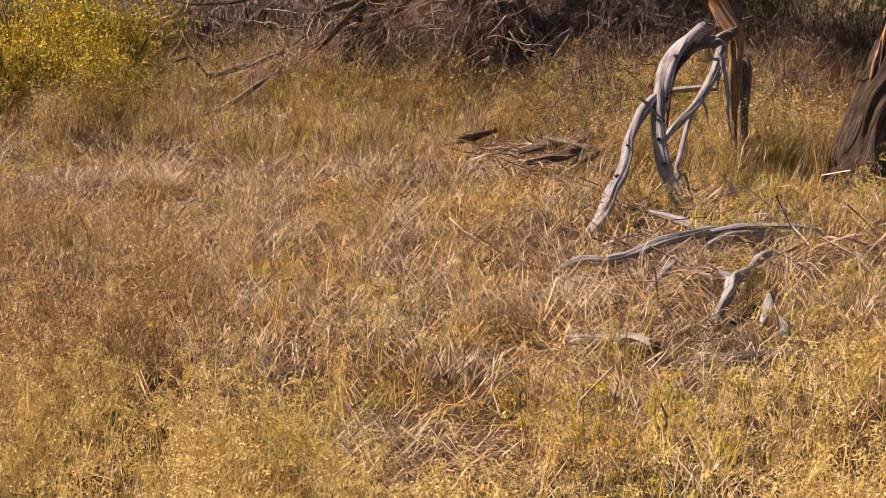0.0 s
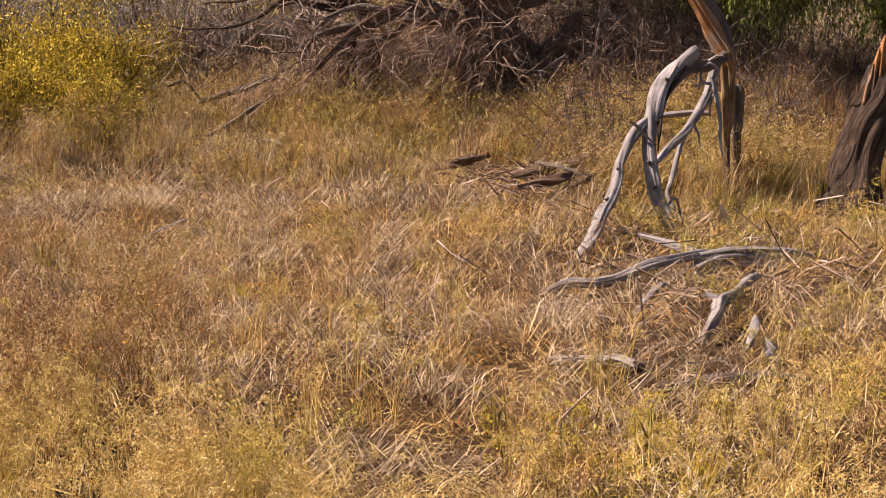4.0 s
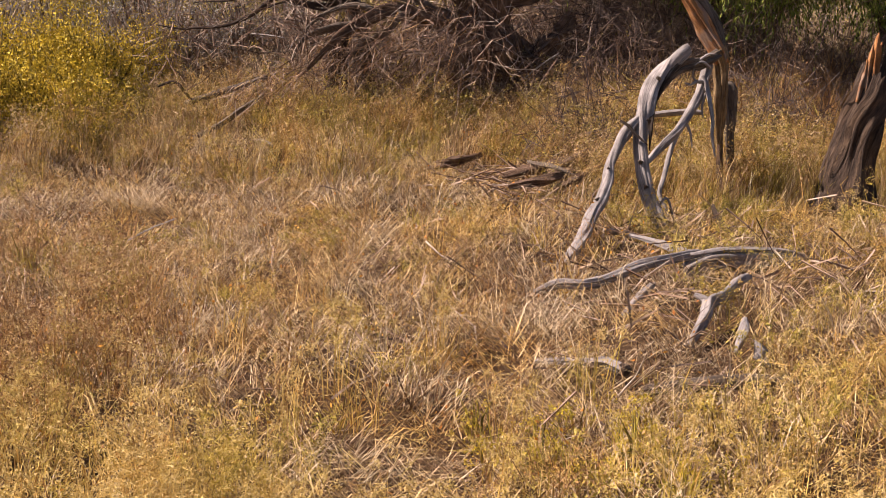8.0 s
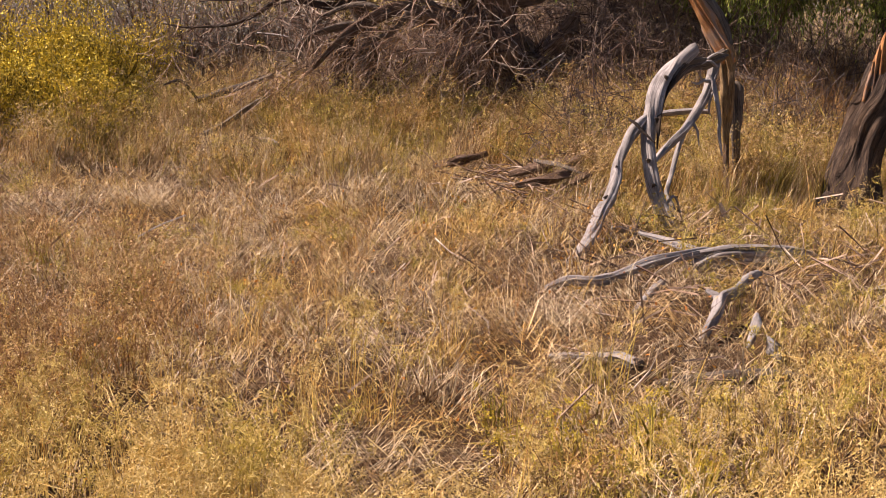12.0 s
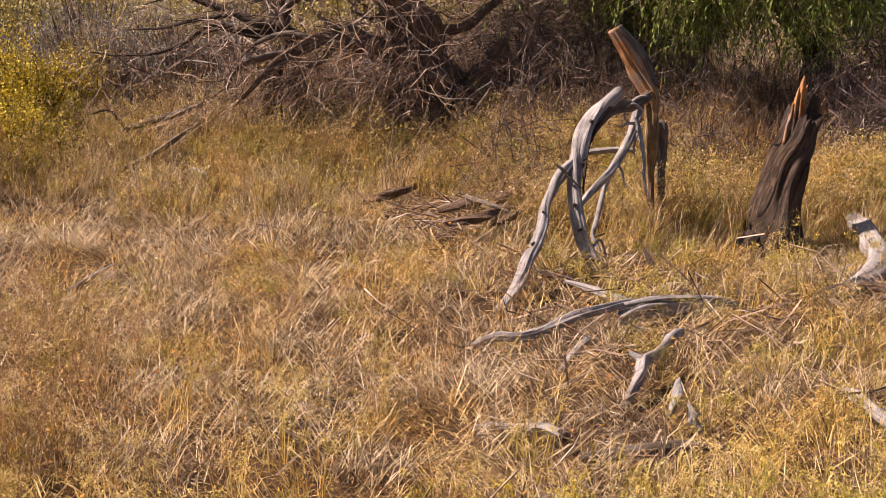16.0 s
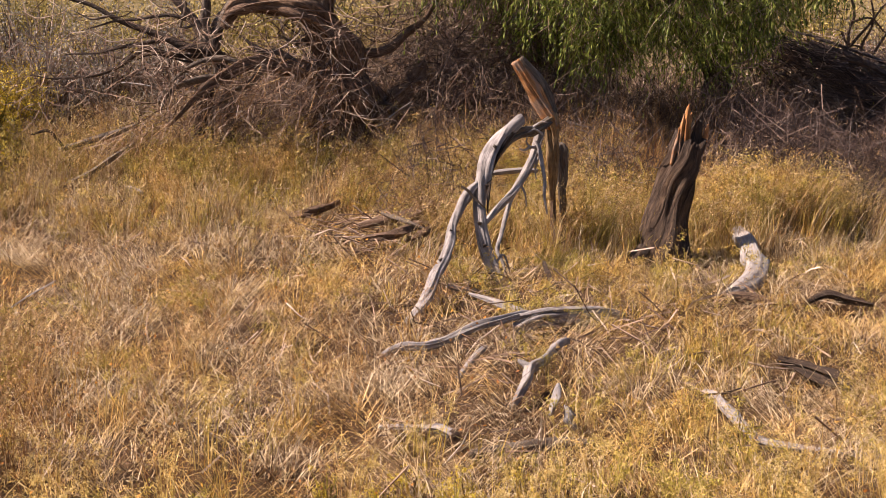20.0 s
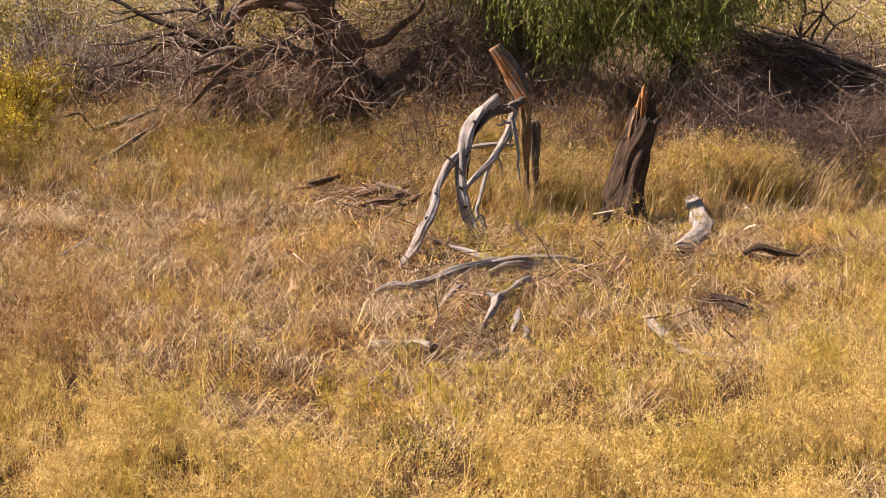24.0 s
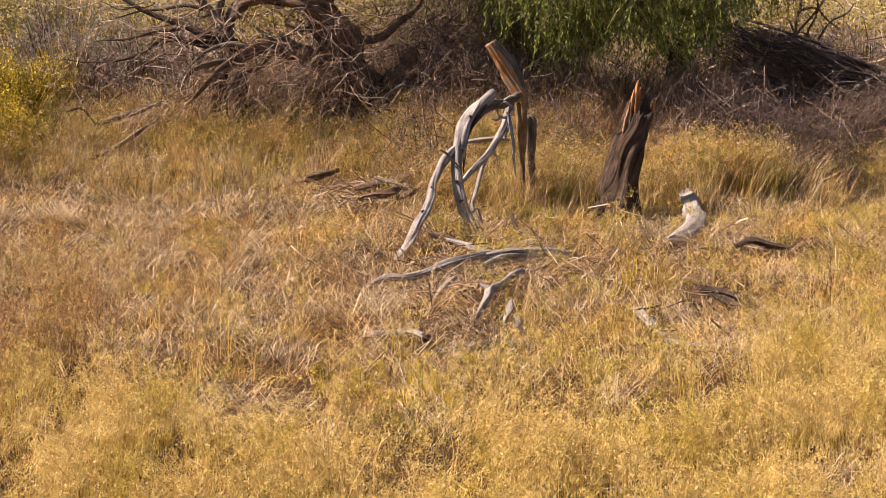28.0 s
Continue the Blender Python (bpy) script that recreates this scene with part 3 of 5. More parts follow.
o = log("short_log", "short pale broken branch on the straw", [(0.55, 6.13, 0.05), (0.70, 6.04, 0.08), (0.83, 5.98, 0.09), (0.92, 5.94, 0.10), (1.01, 5.86, 0.08)], [0.014, 0.02, 0.024, 0.034, 0.032], M_grey, 22, cat="branch", seg=16, step=0.02, knobbly=0.35)
wood("broken_end", [(0.99, 5.875, 0.085), (1.02, 5.85, 0.08), (1.035, 5.84, 0.077)], [0.033, 0.03, 0.018], M_bark, o, "dark broken end", seed=95, seg=12, step=0.01)
log("buried_log", "brown half-buried branch in the thatch", [(1.08, 5.63, 0.05), (1.39, 5.64, 0.08), (1.68, 5.72, 0.08), (1.90, 5.76, 0.05)], [0.03, 0.04, 0.04, 0.02], M_dead, 23, cat="branch", seg=8)
log("dead_root", "long bleached root crossing the straw", [(2.78, 6.62, 0.10), (2.80, 6.44, 0.13), (2.80, 6.14, 0.14), (2.83, 5.83, 0.13), (2.88, 5.58, 0.12), (3.04, 5.46, 0.11), (3.31, 5.42, 0.09), (3.54, 5.40, 0.06)], [0.02, 0.03, 0.03, 0.028, 0.026, 0.024, 0.02, 0.012], M_grey, 24, cat="root", seg=14, step=0.025, knobbly=0.38, wander=0.008)
log("dark_twig", "short dark twig across the bleached root", [(2.70, 6.42, 0.14), (2.84, 6.36, 0.17), (2.98, 6.44, 0.18)], [0.006, 0.010, 0.006], M_bark, 96, cat="twig", seg=6)
log("pale_log", "thick bleached log with an elbow on the ground", [(4.38, 11.50, 0.22), (4.28, 11.00, 0.26), (4.19, 10.40, 0.25), (4.11, 9.98, 0.21), (4.02, 9.68, 0.17), (3.86, 9.48, 0.13), (3.66, 9.38, 0.08)], [0.07, 0.09, 0.10, 0.105, 0.10, 0.075, 0.04], M_grey, 25, seg=30, step=0.025, knobbly=0.16)
log("grey_twig", "thin grey branch beside the curved log", [(4.28, 10.37, 0.08), (4.71, 10.41, 0.09), (5.04, 10.66, 0.10), (5.45, 11.24, 0.10)], [0.025, 0.03, 0.03, 0.015], M_dead, 60, cat="branch", seg=7)
log("grey_twig", "thin pale twig lying on straw", [(4.94, 10.75, 0.08), (5.02, 10.42, 0.08), (5.05, 10.06, 0.07)], [0.012, 0.016, 0.01], M_grey, 61, cat="branch", seg=6)
log("broken_branch", "short brown branch under the bleached log", [(3.52, 9.22, 0.10), (3.80, 9.10, 0.14), (4.12, 8.98, 0.10)], [0.025, 0.035, 0.02], M_trunk, 62, cat="branch", seg=12, step=0.03, knobbly=0.4)
log("rotten_log", "rotten dark-brown log over a hollow in the soil", [(4.31, 9.04, 0.10), (4.47, 9.02, 0.17), (4.63, 8.97, 0.14), (4.81, 8.85, 0.12)], [0.02, 0.035, 0.04, 0.02], M_bark, 63, seg=12, step=0.03, knobbly=0.5)
log("rotten_log", "rotten brown log sunk in shaded soil", [(3.60, 7.56, 0.02), (3.70, 7.21, 0.08), (3.82, 6.96, 0.08), (3.91, 6.86, 0.02)], [0.03, 0.05, 0.05, 0.02], M_bark, 64, seg=12, step=0.03, knobbly=0.6)
log("bark_slab", "pale peeling slab of bark standing in weeds", [(1.74, 6.37, 0.24), (1.70, 6.21, 0.20), (1.65, 6.16, 0.10)], [0.014, 0.03, 0.012], M_grey, 65, cat="bark", seg=9, step=0.02, knobbly=0.6)
log("bark_slab", "pale cracked slab of bark on the straw", [(1.74, 6.10, 0.18), (1.74, 5.97, 0.16), (1.79, 5.95, 0.08)], [0.012, 0.028, 0.012], M_grey, 66, cat="bark", seg=9, step=0.02, knobbly=0.6)
log("dark_branch", "short dark branch poking from the grass", [(2.21, 9.30, 0.12), (2.13, 9.50, 0.22), (2.10, 9.70, 0.32)], [0.03, 0.03, 0.02], M_bark, 67, cat="branch", seg=7)
log("grey_twig", "thin grey branch leaning below the arch", [(1.14, 7.22, 0.02), (1.26, 7.33, 0.14), (1.36, 7.49, 0.18)], [0.02, 0.025, 0.02], M_grey, 68, cat="branch", seg=7)
log("grey_stub", "rounded grey-brown broken stub behind the leaning trunk", [(2.52, 11.30, -0.06), (2.50, 11.30, 0.50), (2.48, 11.30, 0.90), (2.46, 11.30, 1.12), (2.45, 11.29, 1.18)], [0.04, 0.035, 0.062, 0.062, 0.03], M_dead, 84, cat="stump", seg=20, step=0.03, knobbly=0.35)
log("grey_branch", "pale straight branch lying behind the arch", [(1.70, 11.20, 0.88), (1.87, 11.20, 0.91), (2.08, 11.20, 0.93), (2.23, 11.20, 0.92)], [0.02, 0.03, 0.03, 0.02], M_grey, 85, cat="branch", seg=8)
log("fallen_branch", "thin bent twig lying on the bank", [(-3.43, 14.30, 0.88), (-3.23, 14.30, 0.93), (-3.12, 14.30, 0.82), (-3.02, 14.30, 0.69)], [0.012, 0.018, 0.02, 0.014], M_bark, 70, cat="branch", seg=6)
log("fallen_branch", "brown fallen branch lying along the bank", [(-3.13, 14.40, 0.68), (-2.76, 14.40, 0.80), (-2.48, 14.40, 0.88), (-2.18, 14.40, 1.00)], [0.03, 0.042, 0.045, 0.03], M_dead, 71, cat="branch", seg=8)
log("fallen_branch", "brown fallen branch lying along the bank", [(-3.07, 14.00, 0.29), (-2.70, 14.00, 0.47), (-2.43, 14.00, 0.65), (-2.17, 14.00, 0.81)], [0.025, 0.038, 0.04, 0.03], M_dead, 72, cat="branch", seg=8)
log("wood_chip", "pale bleached chip of wood on the straw", [(-2.27, 13.85, 0.33), (-2.13, 13.59, 0.34), (-2.00, 13.41, 0.33)], [0.02, 0.04, 0.02], M_grey, 73, cat="wood", seg=7)
log("wood_chip", "pale upright splinter at a fallen branch", [(-2.28, 14.60, 0.69), (-2.29, 14.60, 0.81), (-2.30, 14.60, 0.91)], [0.02, 0.03, 0.015], M_grey, 74, cat="wood", seg=7)
log("dead_branch", "dark dead branch in the flattened grass", [(-0.40, 13.40, 0.20), (-0.16, 13.40, 0.12), (0.16, 13.40, 0.09), (0.52, 13.40, 0.18)], [0.025, 0.05, 0.05, 0.03], M_bark, 75, cat="branch", seg=8, knobbly=0.3)
log("dead_branch", "short dark stub of a branch in grass", [(0.23, 13.50, 0.30), (0.39, 13.50, 0.25), (0.56, 13.50, 0.20)], [0.03, 0.04, 0.025], M_bark, 76, cat="branch", seg=8)
log("dead_branch", "grey-brown dead limb lying below the bank", [(0.69, 13.20, 0.07), (1.00, 13.20, 0.16), (1.30, 13.20, 0.29), (1.52, 13.20, 0.38)], [0.03, 0.055, 0.05, 0.03], M_dead, 77, cat="branch", seg=8, knobbly=0.3)
log("dead_branch", "grey-brown dead limb lying below the bank", [(0.80, 12.90, -0.08), (1.12, 12.90, 0.03), (1.44, 12.90, 0.15)], [0.03, 0.045, 0.03], M_dead, 78, cat="branch", seg=8)
log("dead_branch", "brown rotting limb in a heap of dead wood", [(0.45, 11.79, 0.24), (0.71, 11.72, 0.32), (1.03, 12.00, 0.36), (1.34, 12.75, 0.28)], [0.03, 0.05, 0.05, 0.03], M_trunk, 86, cat="branch", seg=10, knobbly=0.35)
log("dead_branch", "grey-brown limb across a heap of dead wood", [(0.51, 11.15, 0.24), (0.76, 10.91, 0.34), (1.05, 11.31, 0.34), (1.36, 12.06, 0.26)], [0.03, 0.05, 0.05, 0.02], M_trunk, 87, cat="branch", seg=10, knobbly=0.35)
log("dead_branch", "short dark limb in a heap of dead wood", [(0.84, 11.59, 0.30), (1.07, 11.59, 0.42), (1.35, 12.47, 0.42)], [0.03, 0.05, 0.03], M_trunk, 88, cat="branch", seg=10, knobbly=0.35)
log("dead_branch", "dark broken limb in the dry weeds", [(-0.29, 12.48, 0.24), (-0.03, 12.34, 0.30), (0.23, 12.90, 0.30)], [0.03, 0.05, 0.03], M_trunk, 89, cat="branch", seg=10, knobbly=0.35)
log("dead_branch", "thin bleached limb on the heap of dead wood", [(0.69, 11.81, 0.38), (0.90, 11.21, 0.42), (1.15, 11.02, 0.34)], [0.015, 0.024, 0.012], M_dead, 90, cat="branch", seg=8, knobbly=0.3)
log("dead_branch", "brown crooked limb beside the arched dead tree", [(0.91, 11.10, 0.24), (1.09, 10.96, 0.34), (1.40, 11.81, 0.36)], [0.02, 0.04, 0.025], M_trunk, 91, cat="branch", seg=10, knobbly=0.35)
log("dark_stub", "dark bent dead stem standing in weeds", [(1.21, 13.70, 0.93), (1.26, 13.70, 0.77), (1.37, 13.70, 0.57), (1.48, 13.70, 0.38)], [0.015, 0.035, 0.04, 0.04], M_bark, 79, cat="branch", seg=8)
log("pale_twig", "thin pale upright twig before the old tree", [(0.25, 14.90, 1.14), (0.24, 14.90, 0.84), (0.22, 14.90, 0.59), (0.21, 14.90, 0.30)], [0.010, 0.012, 0.013, 0.014], M_grey, 80, cat="twig", seg=5)
log("pale_twig", "thin pale twig slanting from the weeds", [(0.71, 14.60, 0.95), (0.92, 14.60, 1.12), (1.12, 14.60, 1.25)], [0.012, 0.012, 0.008], M_grey, 81, cat="twig", seg=5)
log("pale_twig", "thin pale twig caught in dry brush", [(-2.46, 15.00, 1.44), (-2.25, 15.00, 1.42), (-2.07, 15.00, 1.39)], [0.010, 0.014, 0.008], M_grey, 82, cat="twig", seg=5)
log("pale_twig", "long thin pale stalk lying over the grass", [(-2.36, 8.70, 0.20), (-2.25, 9.00, 0.24), (-2.18, 9.53, 0.22)], [0.006, 0.006, 0.005], M_grey, 83, cat="twig", seg=5)


# ---- the old tree and the thicket on the bank ----
def vines(n, box, reach, radius, droop=0.0):
    """Thin curling twigs: each wanders from a start in the box. Returns arrays."""
    parts = []
    for _ in range(n):
        p = np.array([rng.uniform(a, b) for a, b in box])
        d = unit(rng.normal(size=3) * [1, 0.6, 0.7])
        path = [p]
        for _ in range(6):
            d = unit(d + rng.normal(size=3) * 0.35 - np.array([0, 0, droop]))
            path.append(path[-1] + d * reach * rng.uniform(0.6, 1.2))
        v, f, _ = limb(path, np.linspace(radius, radius * 0.4, 7) * rng.uniform(0.6, 1.3), seg=3, step=reach * 0.5, knobbly=0.0)
        parts.append((v, f))
    return join(parts)


def old_tree():
    o = thing("old_tree", (0.6, 15.2, 0.5), "gnarled dark old tree with broken bare limbs", "tree")
    wood("trunk", [(0.69, 15.20, 0.54), (0.51, 15.10, 0.95), (0.31, 15.00, 1.50), (0.17, 15.00, 1.92), (-0.03, 14.90, 2.23), (-0.35, 14.80, 2.42), (-0.79, 14.70, 2.42), (-1.02, 14.60, 2.37), (-1.16, 14.60, 2.14)], [0.44, 0.34, 0.26, 0.23, 0.20, 0.17, 0.13, 0.09, 0.05], M_trunk, o, seg=36, step=0.03, seed=30, knobbly=0.42)
    wood("limb", [(0.23, 15.00, 1.43), (-0.19, 14.80, 1.60), (-0.59, 14.60, 1.68), (-0.92, 14.40, 1.67), (-1.23, 14.20, 1.52), (-1.52, 14.00, 1.28), (-1.80, 13.90, 1.02)], [0.11, 0.095, 0.085, 0.07, 0.045, 0.028, 0.010], M_trunk, o, "brown broken limb resting on the bank", seg=24, step=0.03, seed=31, knobbly=0.5, wander=0.012)
    wood("limb", [(0.30, 15.00, 1.78), (0.79, 15.10, 1.84), (1.08, 15.20, 2.05), (1.38, 15.40, 2.32), (1.67, 15.50, 2.89)], [0.08, 0.052, 0.045, 0.035, 0.02], M_trunk, o, seg=12, seed=32)
    wood("limb", [(-0.04, 14.90, 2.23), (0.06, 15.00, 2.61), (0.24, 15.10, 3.02), (0.17, 15.20, 3.49)], [0.17, 0.14, 0.12, 0.07], M_trunk, o, seg=12, seed=33)
    wood("limb", [(0.58, 15.20, 1.05), (0.86, 15.10, 1.13), (1.15, 15.10, 1.42), (1.26, 15.20, 1.70)], [0.20, 0.15, 0.11, 0.05], M_trunk, o, seg=14, seed=34, knobbly=0.3)
    for k, (p, r) in enumerate([
        ([(-0.85, 14.40, 1.68), (-1.11, 14.40, 1.78), (-1.38, 14.40, 1.75), (-1.65, 14.40, 1.61), (-1.86, 14.40, 1.38)], [0.045, 0.04, 0.035, 0.025, 0.01]),
        ([(-0.65, 14.40, 1.70), (-0.85, 14.40, 1.48), (-1.06, 14.40, 1.38), (-1.33, 14.40, 1.14)], [0.04, 0.035, 0.03, 0.012]),
        ([(-1.21, 14.30, 1.57), (-1.44, 14.30, 1.55), (-1.72, 14.30, 1.42), (-1.89, 14.30, 1.18)], [0.04, 0.035, 0.025, 0.01]),
        ([(-0.18, 14.70, 1.62), (-0.46, 14.70, 1.83), (-0.66, 14.70, 1.86), (-0.93, 14.70, 2.00)], [0.05, 0.04, 0.03, 0.012]),
        ([(0.16, 15.00, 1.92), (-0.05, 15.00, 1.99), (-0.33, 15.00, 1.95), (-0.54, 15.00, 2.05)], [0.05, 0.04, 0.03, 0.012]),
        ([(0.65, 15.10, 0.67), (0.94, 15.10, 0.81), (1.19, 15.10, 0.95), (1.44, 15.10, 1.28)], [0.12, 0.10, 0.07, 0.03]),
        ([(0.51, 15.10, 0.95), (0.40, 15.10, 0.81), (0.33, 15.10, 0.59), (0.30, 15.10, 0.41)], [0.10, 0.08, 0.07, 0.08]),
        ([(0.23, 15.00, 1.64), (0.12, 15.00, 1.43), (-0.06, 15.00, 1.25), (-0.27, 15.00, 1.07)], [0.06, 0.05, 0.04, 0.02]),
        ([(0.86, 14.90, 1.16), (1.03, 14.90, 1.08), (1.25, 14.90, 1.16), (1.50, 14.90, 1.08)], [0.05, 0.04, 0.03, 0.012])]):
        wood("branch", p, r, M_dead, o, seg=8, seed=190 + k, knobbly=0.35, wander=0.012)
    for k, (p, r) in enumerate([
        ([(-1.48, 14.70, 0.83), (-1.48, 14.70, 1.10), (-1.49, 14.70, 1.35)], [0.05, 0.06, 0.05]), ([(-1.37, 14.80, 0.74), (-1.37, 14.80, 1.09), (-1.35, 14.80, 1.44)], [0.07, 0.07, 0.06])]):
        wood("prop_branch", p, r, M_bark, o, seg=8, seed=134 + k, knobbly=0.3)
    v, f = vines(460, [(-2.2, 0.5), (13.9, 15.0), (0.8, 2.4)], 0.16, 0.006, 0.10)
    tagged(mesh_obj("brushwood", v - np.array(o.location), f, M_twig, o, "tangle of pale curling twigs"), kind="stuff")
    v, f = vines(520, [(-0.6, 3.2), (14.8, 16.2), (0.7, 3.0)], 0.2, 0.007, 0.02)
    tagged(mesh_obj("brushwood", v - np.array(o.location), f, M_thicket, o, "dark tangle of thin twigs"), kind="stuff")


def snag():
    o = thing("bare_snag", (-1.5, 15.0, 0.5), "bare grey snag with sprawling leafless branches", "dead tree")
    wood("trunk", [(-1.16, 15.00, 0.65), (-1.18, 15.00, 1.42), (-1.32, 15.00, 1.81), (-1.49, 15.00, 2.13), (-1.72, 15.00, 2.40), (-2.03, 15.00, 2.79)], [0.10, 0.09, 0.085, 0.07, 0.055, 0.03], M_dead, o, seg=14, seed=35, knobbly=0.3)
    wood("limb", [(-1.33, 15.00, 1.86), (-1.26, 15.00, 2.12), (-1.12, 15.00, 2.33), (-0.94, 15.00, 2.60), (-0.66, 15.00, 2.87)], [0.09, 0.08, 0.07, 0.05, 0.03], M_dead, o, seg=8, seed=36)
    wood("limb", [(-1.36, 15.00, 1.88), (-1.42, 15.00, 2.19), (-1.39, 15.00, 2.46), (-1.42, 15.00, 2.73)], [0.08, 0.06, 0.05, 0.03], M_dead, o, seg=8, seed=136)
    for k, (p, r) in enumerate([
        ([(-1.25, 14.80, 1.84), (-1.62, 14.80, 1.89), (-1.89, 14.80, 2.00), (-2.29, 14.80, 2.16), (-2.69, 14.80, 2.36), (-3.15, 14.80, 2.54)], [0.07, 0.065, 0.055, 0.045, 0.03, 0.02]),
        ([(-1.15, 14.80, 1.80), (-1.63, 14.80, 1.78), (-2.10, 14.80, 1.85), (-2.45, 14.80, 1.65), (-2.87, 14.80, 1.53), (-3.20, 14.80, 1.52), (-3.51, 14.80, 1.56)], [0.04, 0.03, 0.03, 0.025, 0.02, 0.015, 0.008]),
        ([(-1.80, 14.60, 1.99), (-2.21, 14.60, 1.92), (-2.61, 14.60, 1.85), (-3.05, 14.60, 1.81)], [0.03, 0.022, 0.016, 0.008]),
        ([(-1.59, 14.60, 2.24), (-1.79, 14.60, 2.28), (-2.13, 14.60, 2.23), (-2.46, 14.60, 2.20), (-2.87, 14.60, 2.08)], [0.025, 0.022, 0.018, 0.014, 0.006]),
        ([(-2.46, 14.60, 2.27), (-2.73, 14.60, 2.23), (-2.96, 14.60, 2.33)], [0.02, 0.014, 0.006]),
        ([(-1.47, 14.70, 2.17), (-1.67, 14.70, 2.13), (-1.60, 14.70, 2.40), (-1.70, 14.70, 2.53)], [0.02, 0.018, 0.015, 0.01]),
        ([(-1.20, 14.60, 1.80), (-1.54, 14.60, 1.72), (-1.94, 14.60, 1.80), (-2.21, 14.60, 1.74)], [0.02, 0.016, 0.012, 0.006])]):
        wood("branch", p, r, M_dead if k in (4, 5) else M_bark, o, seg=6, seed=37 + k, wander=0.015)
    v, f = vines(110, [(-3.6, -0.9), (14.4, 15.4), (1.1, 2.4)], 0.16, 0.006, 0.02)
    tagged(mesh_obj("brushwood", v - np.array(o.location), f, M_twig, o), kind="stuff")


def dead_limbs():
    o = thing("uprooted_limbs", (6.6, 14.6, 0.6), "grey heap of fallen dead limbs on the bank", "dead tree")
    g = np.random.default_rng(41)
    for k in range(22):
        a = np.array([g.uniform(5.8, 7.0), g.uniform(14.6, 15.3), 0.0])
        a[2] = 2.05 - 0.42 * (a[0] - 5.8) + g.normal() * 0.10
        b = a + np.array([g.uniform(0.9, 1.6), g.uniform(-0.7, 0.0), g.uniform(-0.75, -0.45)])
        mid = (a + b) / 2 + g.normal(size=3) * 0.06 + np.array([0, 0, 0.06])
        r = g.uniform(0.012, 0.04)
        wood("limb", [tuple(a), tuple(mid), tuple(b)], [r * 0.8, r, r * 0.4], (M_trunk, M_thicket_bark, M_dead)[k % 3], o, seg=10, step=0.06, seed=240 + k, knobbly=0.3, wander=0.012)
    for k, (p, r) in enumerate([
        ([(7.20, 14.20, 1.12), (7.42, 14.25, 1.26), (7.66, 14.35, 1.34), (7.95, 14.40, 1.37), (8.37, 14.50, 1.36)], [0.012, 0.024, 0.028, 0.03, 0.025]),
        ([(7.00, 14.20, 0.95), (7.30, 14.25, 1.05), (7.60, 14.30, 1.16), (7.90, 14.30, 1.24)], [0.010, 0.016, 0.02, 0.015])]):
        wood("limb", p, r, M_grey, o, "pale bare limb", seg=12, step=0.04, seed=140 + k, knobbly=0.3, wander=0.01)
    for k, (p, r) in enumerate([
        ([(6.85, 15.40, 1.64), (6.84, 15.40, 2.05), (6.89, 15.40, 2.29), (6.78, 15.40, 2.70)], [0.025, 0.022, 0.018, 0.014]),
        ([(6.94, 15.20, 1.74), (6.97, 15.20, 1.98), (7.08, 15.20, 2.22), (7.02, 15.20, 2.62)], [0.022, 0.02, 0.015, 0.01]),
        ([(7.11, 15.20, 1.82), (7.26, 15.20, 2.06), (7.50, 15.20, 2.18), (7.65, 15.20, 2.46)], [0.02, 0.016, 0.012, 0.008]),
        ([(6.79, 15.20, 2.22), (7.04, 15.20, 2.26), (7.21, 15.20, 2.10), (7.43, 15.20, 1.98)], [0.02, 0.016, 0.012, 0.008]),
        ([(6.78, 15.20, 1.90), (7.00, 15.20, 2.14), (7.23, 15.20, 2.46), (7.46, 15.20, 2.78)], [0.022, 0.018, 0.014, 0.008]),
        ([(6.67, 15.20, 2.10), (6.76, 15.20, 1.94), (6.93, 15.20, 1.90), (7.12, 15.20, 1.66)], [0.016, 0.014, 0.010, 0.006])]):
        wood("branch", p, r, M_trunk, o, seg=6, seed=150 + k, wander=0.015)
    n = 1500
    a = np.stack([rng.uniform(5.6, 7.8, n), rng.uniform(14.1, 15.4, n), np.zeros(n)], -1)
    a[:, 2] = 2.0 - 0.46 * (a[:, 0] - 5.8) - rng.uniform(0, 1, n) ** 1.5 * 0.7
    b = a + np.stack([rng.uniform(0.2, 0.8, n), rng.normal(size=n) * 0.12, rng.uniform(-0.42, 0.02, n)], -1)
    v, f = sticks(a, b, rng.uniform(0.002, 0.008, n), 0.08)
    tagged(mesh_obj("brushwood", v - np.array(o.location), f, M_thicket, o, "dark heap of fine dead sticks"), kind="stuff")
    v, f = join([vines(200, [(5.2, 9.0), (14.2, 15.6), (0.7, 1.9)], 0.2, 0.008, 0.1), vines(70, [(6.3, 8.4), (15.0, 15.8), (1.5, 2.8)], 0.16, 0.006, -0.05)])
    tagged(mesh_obj("brushwood", v - np.array(o.location), f, M_twig, o), kind="stuff")


old_tree()
snag()
dead_limbs()


# ---- plants: arrays for one plant, standing at the origin ----
def straight(base, tip, w):
    """Thin flat stalks from base to tip, one triangle pair each."""
    n = len(base)
    s = unit(np.cross(tip - base, rng.normal(size=(n, 3)))) * (w / 2)[:, None]
    v = np.stack([base - s, base + s, tip + s * 0.5, tip - s * 0.5], 1).reshape(-1, 3)
    return v, [(np.arange(n) * 4)[:, None] + np.array([[0, 1, 2, 3]])]


